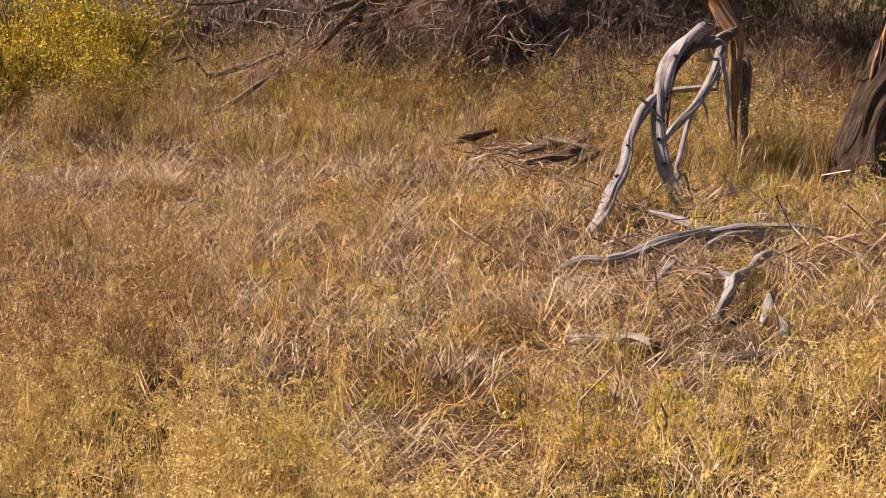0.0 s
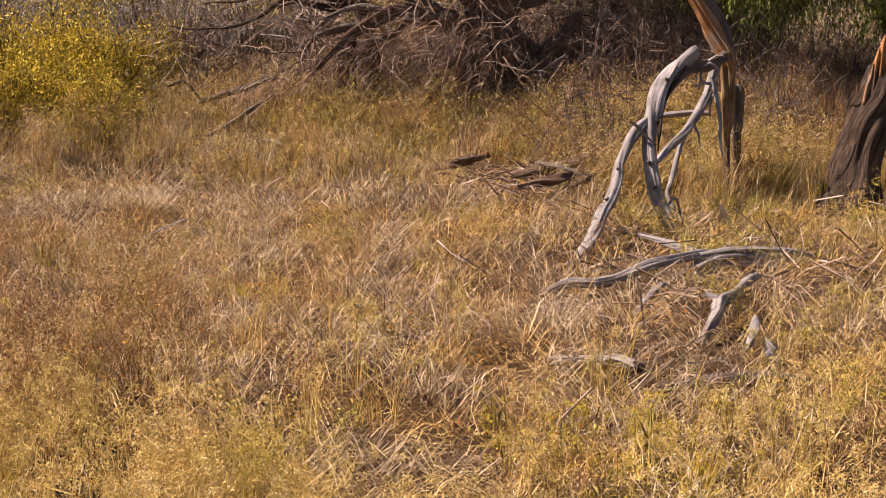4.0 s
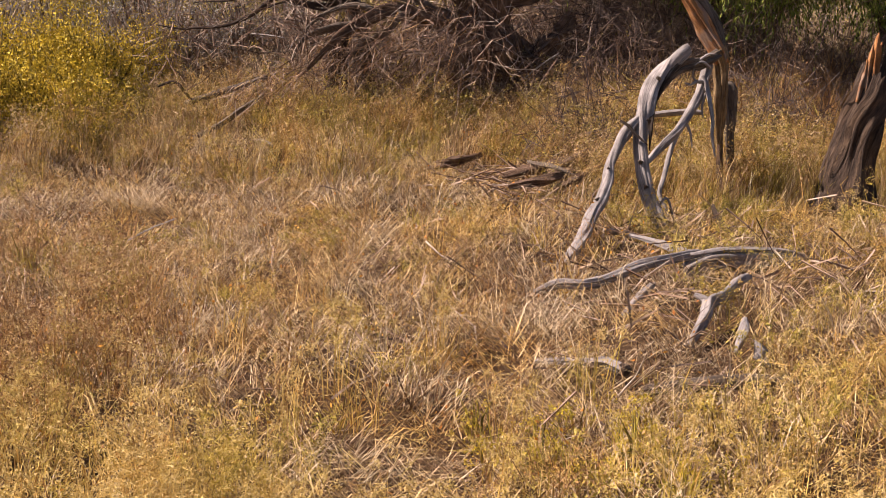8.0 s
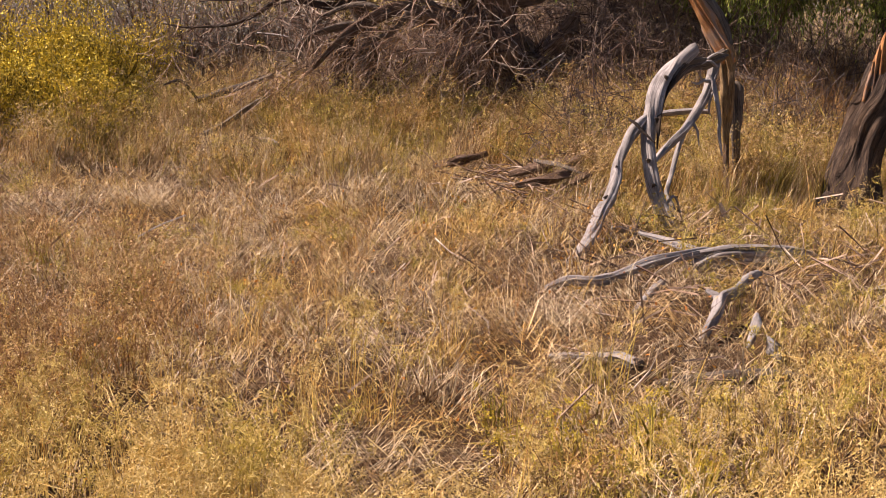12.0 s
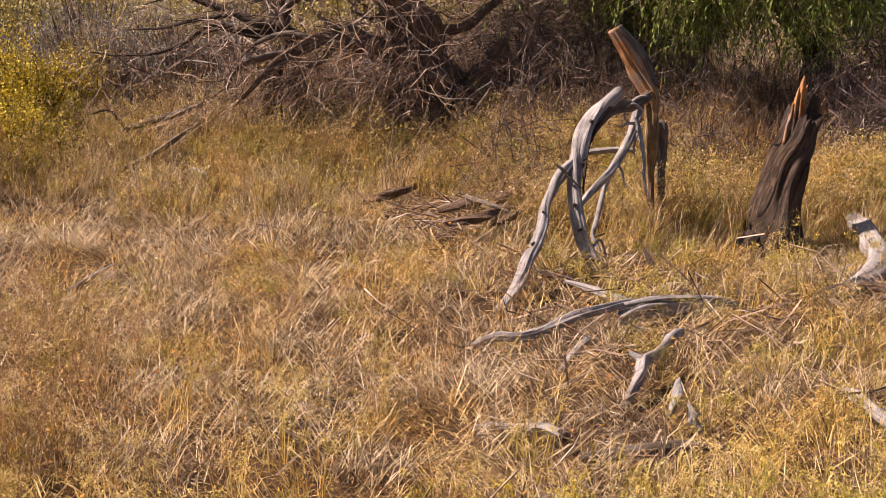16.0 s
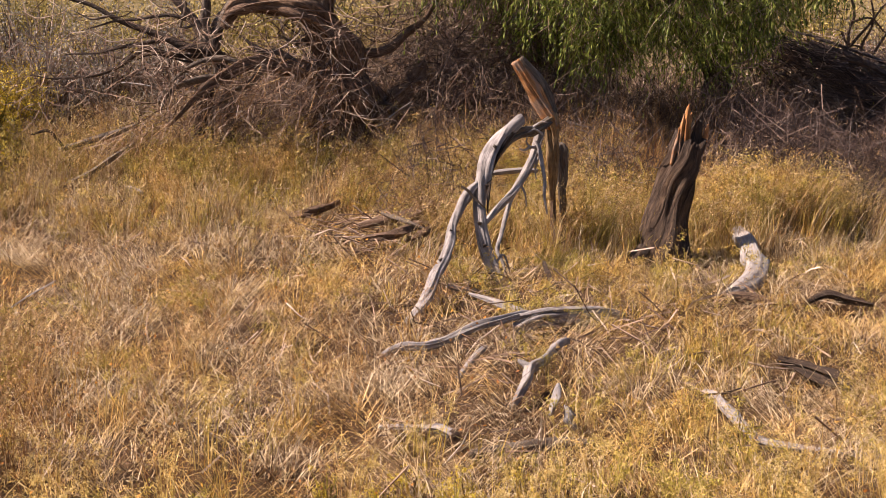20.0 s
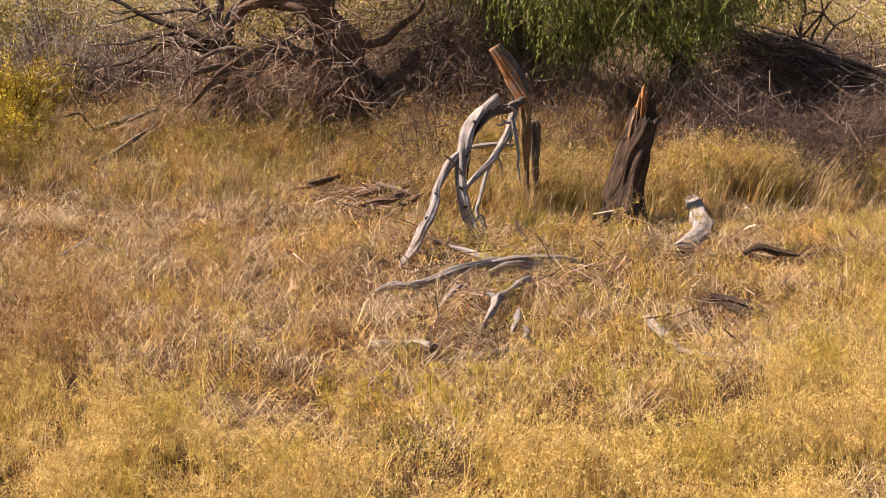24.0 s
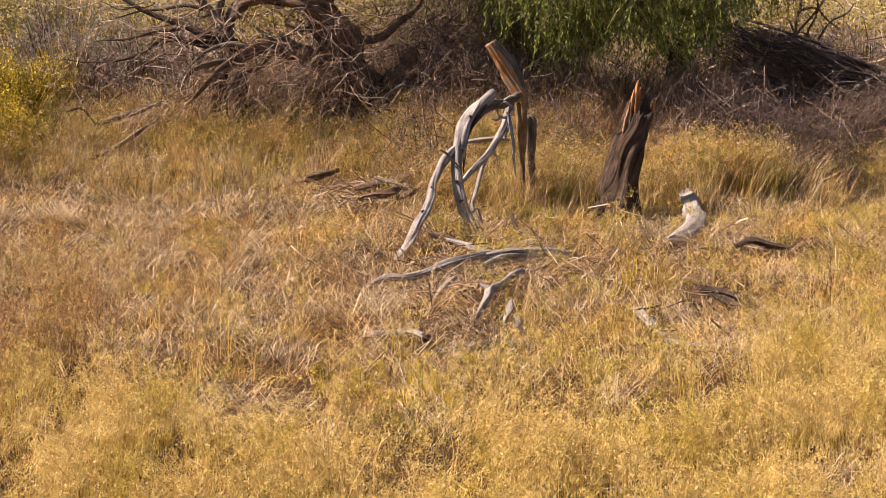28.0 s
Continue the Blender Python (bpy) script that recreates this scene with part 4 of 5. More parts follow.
def weed(h, spread, stems, heads, per_head, head_r, leaf, lean=0.7):
    """A branching weed: stems, side shoots and clustered heads. Returns (stem arrays), (head arrays)."""
    a = rng.uniform(0, 6.283, stems)
    r = spread * 0.35 * rng.uniform(0, 1, stems) ** 0.5
    base = np.stack([r * np.cos(a), r * np.sin(a), np.full(stems, -0.02)], -1)
    hs = h * rng.uniform(0.55, 1.0, stems)
    v, f, (mid, tip) = blades(base, hs, rng.uniform(0.003, 0.006, stems), rng.uniform(0.03, lean, stems), 0.5, a + rng.normal(size=stems) * 0.5)
    k = rng.integers(0, stems, stems * heads)
    s = rng.uniform(0.1, 1, (len(k), 1)) ** 0.8
    root = mid[k] * (1 - s) + tip[k] * s
    end = root + unit(rng.normal(size=(len(k), 3)) + [0, 0, 0.7]) * (h * rng.uniform(0.06, 0.22, len(k)))[:, None]
    q = np.repeat(end, per_head, 0) + rng.normal(size=(len(end) * per_head, 3)) * head_r
    m = len(q) // 2
    mixed = rng.permutation(len(q))
    q = q[mixed]
    return join([(v, f), straight(root, end, np.full(len(k), 0.003))]), join([flecks(q[:m], rng.uniform(0.5, 1.4, m) * leaf * 0.85, 0.4), sprigs(q[m:], rng.uniform(0.6, 1.8, len(q) - m) * leaf, 0.0026)])


def tuft(h, n, spread, lean, w):
    """A tuft of dry grass."""
    a = rng.uniform(0, 6.283, n)
    r = spread * rng.uniform(0, 1, n) ** 0.5
    base = np.stack([r * np.cos(a), r * np.sin(a), np.full(n, -0.02)], -1)
    v, f, _ = blades(base, h * rng.uniform(0.4, 1.0, n), rng.uniform(0.6, 1.3, n) * w, rng.uniform(0.02, lean, n), 0.7)
    return v, f


def bush(h, wide, twigs, leaves, size, top=0.55, loose=1.5):
    """A rounded twiggy shrub: twigs from the root, leaves gathered towards the outside."""
    d = unit(rng.normal(size=(twigs, 3)) * [1, 1, 0.7] + [0, 0, 0.8])
    h = 1.25 * h
    end = d * np.array([wide, wide, h]) * rng.uniform(0.55, 1.0, (twigs, 1))
    end[:, 2] = np.abs(end[:, 2])
    start = d * rng.uniform(0.0, 0.45, (twigs, 1)) * np.array([wide, wide, h])
    start[:, 2] = np.abs(start[:, 2])
    tw = sticks(start, end, rng.uniform(0.002, 0.006, twigs) * (1 + h), 0.08)
    k = rng.integers(0, twigs, leaves)
    s = rng.uniform(top, 1.05, (leaves, 1))
    tuftlets = max(1, leaves // 16)
    at = (start[k] * (1 - s) + end[k] * s + rng.normal(size=(leaves, 3)) * 0.05 * h)[:tuftlets]
    at = np.repeat(at, 16, 0) + rng.normal(size=(tuftlets * 16, 3)) * [1, 1, 1.3] * size * loose
    return tw, flecks(at, rng.uniform(0.4, 1.2, len(at)) * size, 0.5)


def tangle(h, wide, twigs, leaves, size):
    """A shrub of dead twigs that cross each other in every direction."""
    d = unit(rng.normal(size=(twigs, 3)) + [0, 0, 0.3])
    at = d * np.array([wide, wide, h]) * rng.uniform(0.1, 1.0, (twigs, 1)) ** 0.6
    at[:, 2] = np.abs(at[:, 2])
    way = unit(rng.normal(size=(twigs, 3)) + [0, 0, 0.55] + d * 0.6) * rng.uniform(0.12, 0.42, (twigs, 1)) * (0.5 + 0.5 * h)
    low = at - way
    low[:, 2] = np.maximum(low[:, 2], 0)
    tw = sticks(low, at + way, rng.uniform(0.002, 0.0055, twigs), 0.14)
    k = rng.integers(0, twigs, leaves)
    q = at[k] + way[k] * rng.uniform(-0.5, 1, (leaves, 1)) + rng.normal(size=(leaves, 3)) * 0.03
    m = leaves // 2
    return tw, join([flecks(q[:m], rng.uniform(0.5, 1.4, m) * size, 0.4), sprigs(q[m:], rng.uniform(1, 4, leaves - m) * size)])


def scatter(n, x0, x1, y0, y1, dens=None):
    x, y = rng.uniform(x0, x1, n), rng.uniform(y0, y1, n)
    if dens is not None:
        keep = rng.uniform(size=n) < dens(x, y)
        x, y = x[keep], y[keep]
    return np.stack([x, y, height(x, y)], -1)


def many(arrays, at, scale=(0.7, 1.25), tilt=0.15):
    """Copies of plant arrays, turned and scaled, at the places: joined arrays."""
    parts = []
    which = rng.integers(0, len(arrays), len(at))
    for k, (v, faces) in enumerate(arrays):
        p = at[which == k]
        n = len(p)
        if not n:
            continue
        a, s = rng.uniform(0, 6.283, n), rng.uniform(*scale, n)
        c, d = np.cos(a) * s, np.sin(a) * s
        x = v[None, :, 0] * c[:, None] - v[None, :, 1] * d[:, None]
        y = v[None, :, 0] * d[:, None] + v[None, :, 1] * c[:, None]
        z = v[None, :, 2] * s[:, None]
        lx, ly = rng.normal(size=(2, n)) * tilt
        q = np.stack([x + lx[:, None] * z, y + ly[:, None] * z, z], -1) + p[:, None]
        off = (np.arange(n) * len(v))[:, None, None]
        parts.append((q.reshape(-1, 3), [(f[None] + off).reshape(-1, f.shape[1]) for f in faces]))
    return join(parts)


def stuff(name, arrays, mat, label, cat):
    v, f = arrays
    return tagged(mesh_obj(name, v, f, mat), label, cat, kind="stuff")


def plant_things(name, kinds, at, label, cat, group, scale=(0.75, 1.25)):
    """Separate plants: kinds is a list of lists of (part name, arrays, material)."""
    firsts = []
    for kind in kinds:
        o = thing(name, (0, 0, 0), label, cat, group)
        for part_name, (v, f), mat in kind:
            tagged(mesh_obj(part_name, v, f, mat, o), kind="stuff")
        firsts.append(o)
    for i, p in enumerate(at):
        s = rng.uniform(*scale)
        m = Matrix.Translation(p) @ Euler((rng.normal() * 0.08, rng.normal() * 0.08, rng.uniform(0, 6.283))).to_matrix().to_4x4()
        o = firsts[i] if i < len(firsts) else copy_thing(firsts[i % len(firsts)], m)
        o.matrix_basis = m @ Matrix.Diagonal((s, s, s * rng.uniform(0.85, 1.15), 1))


def wedge(x, y):
    """1 inside the stretch of the meadow that the path overlooks, thinning out round it."""
    out = np.maximum(-1.7 - 0.36 * (y + 1) - x, x - 2.3 - 0.43 * (y + 1))
    return np.where(out < 0, 1.0, 0.16 * np.clip(1 - out / 5, 0, 1))


WAVES = np.random.default_rng(5).normal(size=(26, 2))
WAVES = unit(WAVES) * (2 * np.pi / np.random.default_rng(6).uniform(0.45, 1.3, (26, 1)))
SHIFTS = np.random.default_rng(8).uniform(0, 6.283, 26)


def clumps(x, y):
    """Clumps and gaps of about half a metre: near 1 in a clump, near 0 in a gap."""
    x, y = np.asarray(x, float), np.asarray(y, float)
    g = sum(np.sin(a * x + b * y * 0.8 + c) for (a, b), c in zip(WAVES, SHIFTS)) / 3.6
    return 1 / (1 + np.exp(-4.5 * (g - 0.05)))


CLEARINGS = np.array([(4.2, 10.4, 0.6), (4.3, 11.1, 0.55), (3.9, 9.0, 0.55), (3.65, 8.55, 0.4), (4.25, 10.8, 0.5), (4.0, 9.4, 0.4), (0.6, 11.8, 0.5), (1.0, 11.9, 0.6), (1.35, 7.2, 0.4), (2.15, 7.75, 0.45), (2.6, 8.0, 0.45), (3.9, 9.7, 0.45), (4.25, 9.6, 0.4), (1.75, 7.4, 0.45), (2.85, 6.6, 0.4), (3.05, 5.9, 0.4), (3.5, 5.6, 0.35), (0.85, 6.1, 0.35), (1.0, 8.2, 0.4), (1.6, 8.7, 0.45), (2.2, 9.1, 0.45),
                      (4.15, 10.1, 0.5), (3.4, 10.3, 0.4), (1.4, 5.75, 0.4), (4.45, 8.75, 0.5), (3.85, 7.15, 0.4), (1.8, 6.6, 0.35), (1.0, 8.9, 0.3),
                      (-3.1, 14.1, 0.5), (-2.5, 14.2, 0.5), (-2.7, 13.6, 0.5), (0.1, 13.2, 0.5), (0.6, 13.2, 0.4), (1.2, 13.0, 0.5), (1.3, 13.5, 0.4)])


def clear(x, y):
    """Gathers tall growth in clumps and thins it about the fallen wood."""
    k = np.zeros_like(np.asarray(x, float))
    for cx, cy, cr in CLEARINGS:
        k = np.maximum(k, np.exp(-((x - cx) ** 2 + (y - cy) ** 2) / cr ** 2))
    return (1 - 0.76 * k) * (0.10 + 0.90 * clumps(x, y))


def front_edge(x):
    return np.where(x < 0, 3.6 - 0.6 * x, 3.6 + 0.95 * np.clip(x - 1.8, 0, 5))


def patchy(x, y, f=1.0):
    """A slow drift between 0 and 1 over the meadow."""
    return 0.5 + 0.5 * np.sin(f * (1.9 * x + 0.6 * np.sin(2.3 * y)) + 1.3) * np.sin(f * (1.7 * y + 0.8 * np.sin(1.9 * x)) + 0.4)


def around(x, y):
    return 0.75 * (1 - 0.8 * (wedge(x, y) == 1)) * np.clip(1.4 - np.hypot(x - 0.5, y - 2) / 11, 0, 1) * (0.3 + 0.7 * patchy(x, y, 1.3))


# thatch: bundles of bleached straw lying flat
def bundles(n, dens, straws, lengths, widths, lift, lean):
    c = scatter(n, -10, 12, -8 if dens is around else -3, 16, dens)
    a = rng.uniform(0, 6.283, len(c))
    k = np.repeat(np.arange(len(c)), straws)
    m = len(k)
    b = c[k] + np.stack([*(rng.normal(size=(2, m)) * 0.07), rng.uniform(0, 1, m) ** 1.5 * lift], -1)
    v, f, _ = blades(b, rng.uniform(*lengths, m), rng.uniform(*widths, m), rng.uniform(*lean, m), 0.04, a[k] + rng.normal(size=m) * 0.45)
    return v, f


stuff("straw_thatch", bundles(24000, lambda x, y: wedge(x, y) * (0.35 + 0.65 * (y > front_edge(x))) * (0.40 + 0.60 * patchy(x, y, 2.3)) * (1 - 0.6 * np.exp(-((x - 2.0) ** 2 / 1.3 + (y - 8.6) ** 2 / 3.2))), 16, (0.12, 0.46), (0.0028, 0.0066), 0.09, (1.3, 1.72)),
      M_straw, "flattened bleached straw covering the meadow", "straw")
stuff("slanting_straw", bundles(6000, lambda x, y: wedge(x, y) * clear(x, y) * np.clip(0.25 + 0.75 * patchy(x, y, 0.7), 0, 1) * (y > front_edge(x) - 0.5), 4, (0.2, 0.50), (0.0022, 0.0052), 0.03, (0.9, 1.55)),
      M_straw, "slanting dry straw stalks rising from the thatch", "straw")
stuff("strewn_straw", bundles(9000, around, 5, (0.15, 0.5), (0.004, 0.009), 0.1, (1.0, 1.7)), M_straw, "bleached straw strewn over the bare soil", "straw")
p = scatter(150000, -9, 11, 2.4, 14.5, lambda x, y: wedge(x, y) * np.clip(patchy(x, y, 2.6) * 1.4, 0.1, 0.9))
p[:, 2] += rng.uniform(0, 1, len(p)) ** 2 * 0.12
k = len(p) // 3
stuff("leaf_litter", join([flecks(p[:k], rng.uniform(0.005, 0.013, k), 0.4), sprigs(p[k:], rng.uniform(0.015, 0.06, len(p) - k), 0.0038)]), M_straw, "crumbled tan leaves and chaff on the thatch", "litter")

# golden weeds
GOLDEN = [weed(0.50, 0.24, 13, 2, 30, 0.014, 0.0062, 0.4) for _ in range(7)]
LIGHT = [weed(0.48, 0.25, 11, 2, 20, 0.015, 0.0072, 0.45) for _ in range(5)]
RUSTY = [weed(0.50, 0.18, 14, 2, 9, 0.018, 0.0090, 0.4) for _ in range(4)]
TALL = [weed(0.66, 0.26, 14, 2, 11, 0.020, 0.0110, 0.4) for _ in range(5)]
LEAFY = [weed(0.34, 0.24, 12, 2, 16, 0.017, 0.0100, 0.6) for _ in range(6)]


def golden_density(x, y):
    e = front_edge(x)
    near = np.clip((e - y) / 0.7 + 0.5, 0, 1)
    middle = np.clip((e + 1.9 - y) / 1.0, 0, 1) * (0.10 + 0.45 * patchy(x, y, 1.3))
    left = np.clip((-0.6 - x) / 1.0, 0, 1) * np.clip((10.5 - y) / 3, 0, 1) * (0.12 + 0.5 * patchy(x, y))
    return wedge(x, y) * clear(x, y) * np.maximum(np.maximum(near, left), np.maximum(middle, 0.05))


places = scatter(6400, -8, 10, -3, 12.5, golden_density)
near = places[np.argsort(np.hypot(places[:, 0] - 0.6, places[:, 1] - 3.6))]
plant_things("golden_weed", [[("stalk", a, M_gold), ("seed_fluff", b, M_front)] for a, b in GOLDEN], [tuple(q) for q in near[:300]],
             "golden dry weed with fluffy tan seed heads", "weed", "weeds of the meadow")
rest = near[300:]
stuff("weed_stems", many([a for a, _ in LIGHT], rest), M_gold, "thin upright stems of golden weeds", "weeds")
stuff("weed_heads", many([b for _, b in LIGHT], rest), M_fluff, "fluffy tan seed heads of dry weeds", "weeds")
places = scatter(900, -8, 9, -6, 9, lambda x, y: 0.4 * around(x, y))
stuff("scattered_weeds", many([join([a, b]) for a, b in LIGHT], places), M_gold, "scattered golden weeds on the open soil", "weeds")
front = scatter(3000, -4, 7, 1.8, 7.0, lambda x, y: (0.06 + 0.94 * clumps(x, y)) * np.where(wedge(x, y) == 1, 1, 0) * np.clip((front_edge(x) + 0.1 - y) / 0.5, 0, 1))
stuff("front_weed_stems", many([a for a, _ in LIGHT], front), M_front, "thin yellow stems of the thick front weeds", "weeds")
stuff("front_weed_heads", many([b for _, b in LIGHT], front), M_front, "thick yellow seed fluff of the front weeds", "weeds")

# rusty weeds by the meadow's left side and along the bank
places = scatter(2500, -7, 1.0, 3.5, 12.5, lambda x, y: wedge(x, y) * clear(x, y) * np.clip(0.16 * patchy(x, y, 1.6) * (y < 9.5) + np.maximum(np.clip((-0.6 - 0.2 * y - x) / 0.8, 0, 0.6) * (y < 9), np.maximum(0.8 * np.exp(-((x + 2.6) ** 2 + (y - 7.3) ** 2) / 0.5), 1.2 * np.exp(-((x + 1.95) ** 2 / 0.25 + (y - 5.2) ** 2 / 1.4)))), 0, 1))
stuff("red_weed_stems", many([a for a, _ in RUSTY], places), M_red, "red-brown stalks of dead weeds", "weeds")
stuff("red_weed_leaves", many([b for _, b in RUSTY], places, (0.8, 1.3)), M_red, "curled red-brown leaves of dead weeds", "weeds")
places = scatter(1000, -7, 5, 12.2, 15.2, lambda x, y: wedge(x, y) * clear(x, y) * (0.3 + 0.6 * patchy(x, y, 1.5)))
stuff("tan_weed_stems", many([a for a, _ in RUSTY], places, (0.8, 1.5)), M_straw, "tan and brown stalks of dead weeds", "weeds")
stuff("tan_weed_leaves", many([b for _, b in RUSTY], places, (0.8, 1.5)), M_fluff, "curled tan leaves of dead weeds", "weeds")
places = scatter(160, 0.2, 4.2, 11.8, 14.2, clear)
stuff("brown_weed_stems", many([a for a, _ in RUSTY], places, (0.9, 1.6)), M_red, "brown stalks behind the arch", "weeds")
stuff("brown_weed_leaves", many([b for _, b in RUSTY], places, (0.9, 1.6)), M_red, "curled brown leaves behind the arch", "weeds")
# taller yellow-green weeds before the old tree and below the willow
places = np.concatenate([scatter(360, -4.4, 2.6, 12.9, 14.9, clear), scatter(480, 0.9, 3.4, 11.2, 14.2, clear), scatter(190, 4.2, 5.6, 11.6, 12.6), scatter(110, 6.7, 8.4, 11.6, 12.6), scatter(60, 2.6, 4.4, 10.95, 11.9)])
rng.shuffle(places)
half, most = len(places) // 2, len(places) * 3 // 4
for q, name, stem, leaf, hue in ((places[:half], "yellow_bank_weed", M_olive, M_yellow, "yellow-green"), (places[half:most], "tan_bank_weed", M_straw, M_fluff, "tan"), (places[most:], "rusty_bank_weed", M_red, M_rust, "rust-brown")):
    stuff(name + "_stems", many([a for a, _ in TALL], q, (0.8, 1.4)), stem, hue + " stems of tall weeds on the bank", "weeds")
    stuff(name + "_leaves", many([b for _, b in TALL], q, (0.8, 1.4)), leaf, hue + " leaves and seed heads of tall bank weeds", "weeds")

# leafy yellow-green weeds of the middle ground and of the bank
def leafy_density(x, y):
    right = np.clip((x - 1.2) / 0.8, 0, 1) * np.clip((y - front_edge(x) + 1.0) / 1.0, 0, 1) * np.clip((11.3 - y) / 1.0, 0, 1) * (0.12 + 0.75 * patchy(x, y, 1.4))
    bank = np.clip((y - 11.8) / 0.8, 0, 1) * np.clip((15.4 - y) / 1.0, 0, 1) * (0.4 + 0.6 * patchy(x, y, 0.9)) * (x > -3)
    front = 0.55 * np.clip((front_edge(x) + 0.4 - y) / 0.6, 0, 1) * np.clip(patchy(x, y, 2.1) * 1.6 - 0.5, 0, 1)
    return wedge(x, y) * clear(x, y) * np.maximum(np.maximum(right, bank), np.maximum(front, 0.06))


places = scatter(6600, -6, 11, 1.6, 15.5, leafy_density)
near = places[np.argsort(np.hypot(places[:, 0] - 2.2, places[:, 1] - 6.5))]
plant_things("leafy_weed", [[("stalk", a, M_olive), ("foliage", b, M_yellow)] for a, b in LEAFY], [tuple(q) for q in near[:260]],
             "low leafy yellow-green weed among straw", "weed", "leafy weeds")
rest = near[260:]
stuff("leafy_weed_stems", many([a for a, _ in LEAFY], rest, (0.8, 1.6)), M_olive, "olive stems of leafy weeds", "weeds")
stuff("leafy_weed_leaves", many([b for _, b in LEAFY], rest, (0.8, 1.6)), M_yellow, "small yellow-green leaves of weeds", "weeds")

# small flowering rabbitbrush in front
FLOWERS = [bush(0.26, 0.14, 16, 560, 0.0055, 0.65) for _ in range(4)]
spots = [(1.01, 4.96, 0.03), (0.99, 4.66, 0.03), (1.11, 4.45, 0.03), (1.08, 4.55, 0.03), (0.23, 4.93, 0.03), (0.54, 4.29, 0.03), (0.81, 4.43, 0.03), (0.29, 4.28, 0.03), (1.30, 4.74, 0.03), (0.66, 4.17, 0.03), (0.82, 4.17, 0.03), (1.07, 4.12, 0.03), (1.28, 4.25, 0.03), (0.54, 4.79, 0.03)] + [(0.88, 4.87, 0.03), (1.07, 4.99, 0.03), (0.93, 4.62, 0.03), (0.71, 5.00, 0.03), (2.69, 5.32, 0.03)]
plant_things("rabbitbrush_seedling", [[("brushwood", a, M_yellow), ("blossom", b, M_bright)] for a, b in FLOWERS], [(x, y, float(height(x, y))) for x, y, _ in spots],
             "small rabbitbrush with bright yellow blossom in straw", "bush", "small yellow bushes", (0.85, 1.3))

# tussocks of tall dry grass on the bank
TUFTS = [tuft(0.62, 55, 0.12, 0.95, 0.005) for _ in range(6)]
places = np.concatenate([scatter(2900, -7, 12, 11.3, 16.5, lambda x, y: wedge(x, y) * clear(x, y) * np.clip((y - np.where(x < 0.6, 12.4, 11.0)) / 1.6, 0, 1) * (0.3 + 0.7 * patchy(x, y, 1.1))),
                         scatter(1500, -12, 18, 15.5, 27, lambda x, y: wedge(x, y) * ((x < 0.5) | (x > 8)) * (0.35 + 0.65 * patchy(x, y, 0.8)))])
near = places[np.argsort(np.hypot(places[:, 0] - 2.5, places[:, 1] - 11.5))]
near = np.concatenate([scatter(60, -3.2, 2.6, 13.9, 14.8, clear), scatter(26, 3.1, 4.6, 10.7, 11.25), scatter(14, 1.9, 2.9, 10.8, 11.5), near])
plant_things("grass_tussock", [[("foliage", a, (M_straw, M_rust, M_straw, M_gold, M_rust, M_yellow)[k])] for k, a in enumerate(TUFTS)], [tuple(q) for q in near[:280]],
             "tall tussock of dry leaning grass", "grass", "tussocks on the bank", (0.7, 1.3))
rest = near[280:]
third = len(rest) // 3
stuff("tall_straw", many(TUFTS, rest[:third]), M_straw, "tall bleached grass on the bank", "grass")
stuff("tall_brown_grass", many(TUFTS, rest[third:2 * third]), M_rust, "tall rusty-brown grass on the bank", "grass")
stuff("tall_gold_grass", many(TUFTS, rest[2 * third:]), M_gold, "tall golden grass on the bank", "grass")
# tufts by the arch and in the middle ground
LOW = [tuft(0.40, 36, 0.10, 1.35, 0.006) for _ in range(5)]
places = scatter(3600, -5, 9, 5.0, 12.5, lambda x, y: wedge(x, y) * clear(x, y) * (0.15 + 0.6 * np.clip((x - 0.8) / 1.0, 0, 1) * patchy(x, y, 1.2)) * (y > front_edge(x)))
near = places[np.argsort(np.hypot(places[:, 0] - 2.0, places[:, 1] - 8.0))]
plant_things("grass_tuft", [[("foliage", a, (M_straw, M_gold, M_straw, M_yellow, M_gold)[k])] for k, a in enumerate(LOW)], [tuple(q) for q in near[:240]],
             "low tuft of dry straw-coloured grass", "grass", "grass tufts")
stuff("low_grass", many(LOW, near[240:]), M_gold, "low golden dry grass in the meadow", "grass")

# tall leaning stalks before the willow
STALKS = [tuft(1.0, 40, 0.16, 0.85, 0.007) for _ in range(4)]
places = scatter(620, 1.2, 11, 12.8, 15.0, lambda x, y: wedge(x, y) * np.clip((y - 12.8) / 0.8, 0, 1))
k = len(places) * 5 // 6
stuff("leaning_stalks", many(STALKS, places[:k], (0.6, 1.25)), M_red, "tall brown leaning stalks under the willow", "stalks")
stuff("bleached_stalks", many(STALKS, places[k:], (0.6, 1.25)), M_straw, "tall bleached leaning stalks under the willow", "stalks")

# long straw leaning over behind the arch and beside the dark brush
def leaning_straw(n, x0, x1, y0, y1, long, az):
    b = scatter(n, x0, x1, y0, y1, clear)
    m = len(b)
    v, f, _ = blades(b, rng.uniform(*long, m), rng.uniform(0.003, 0.006, m), rng.uniform(0.35, 1.1, m), 0.25, az + rng.normal(size=m) * 0.55)
    return v, f


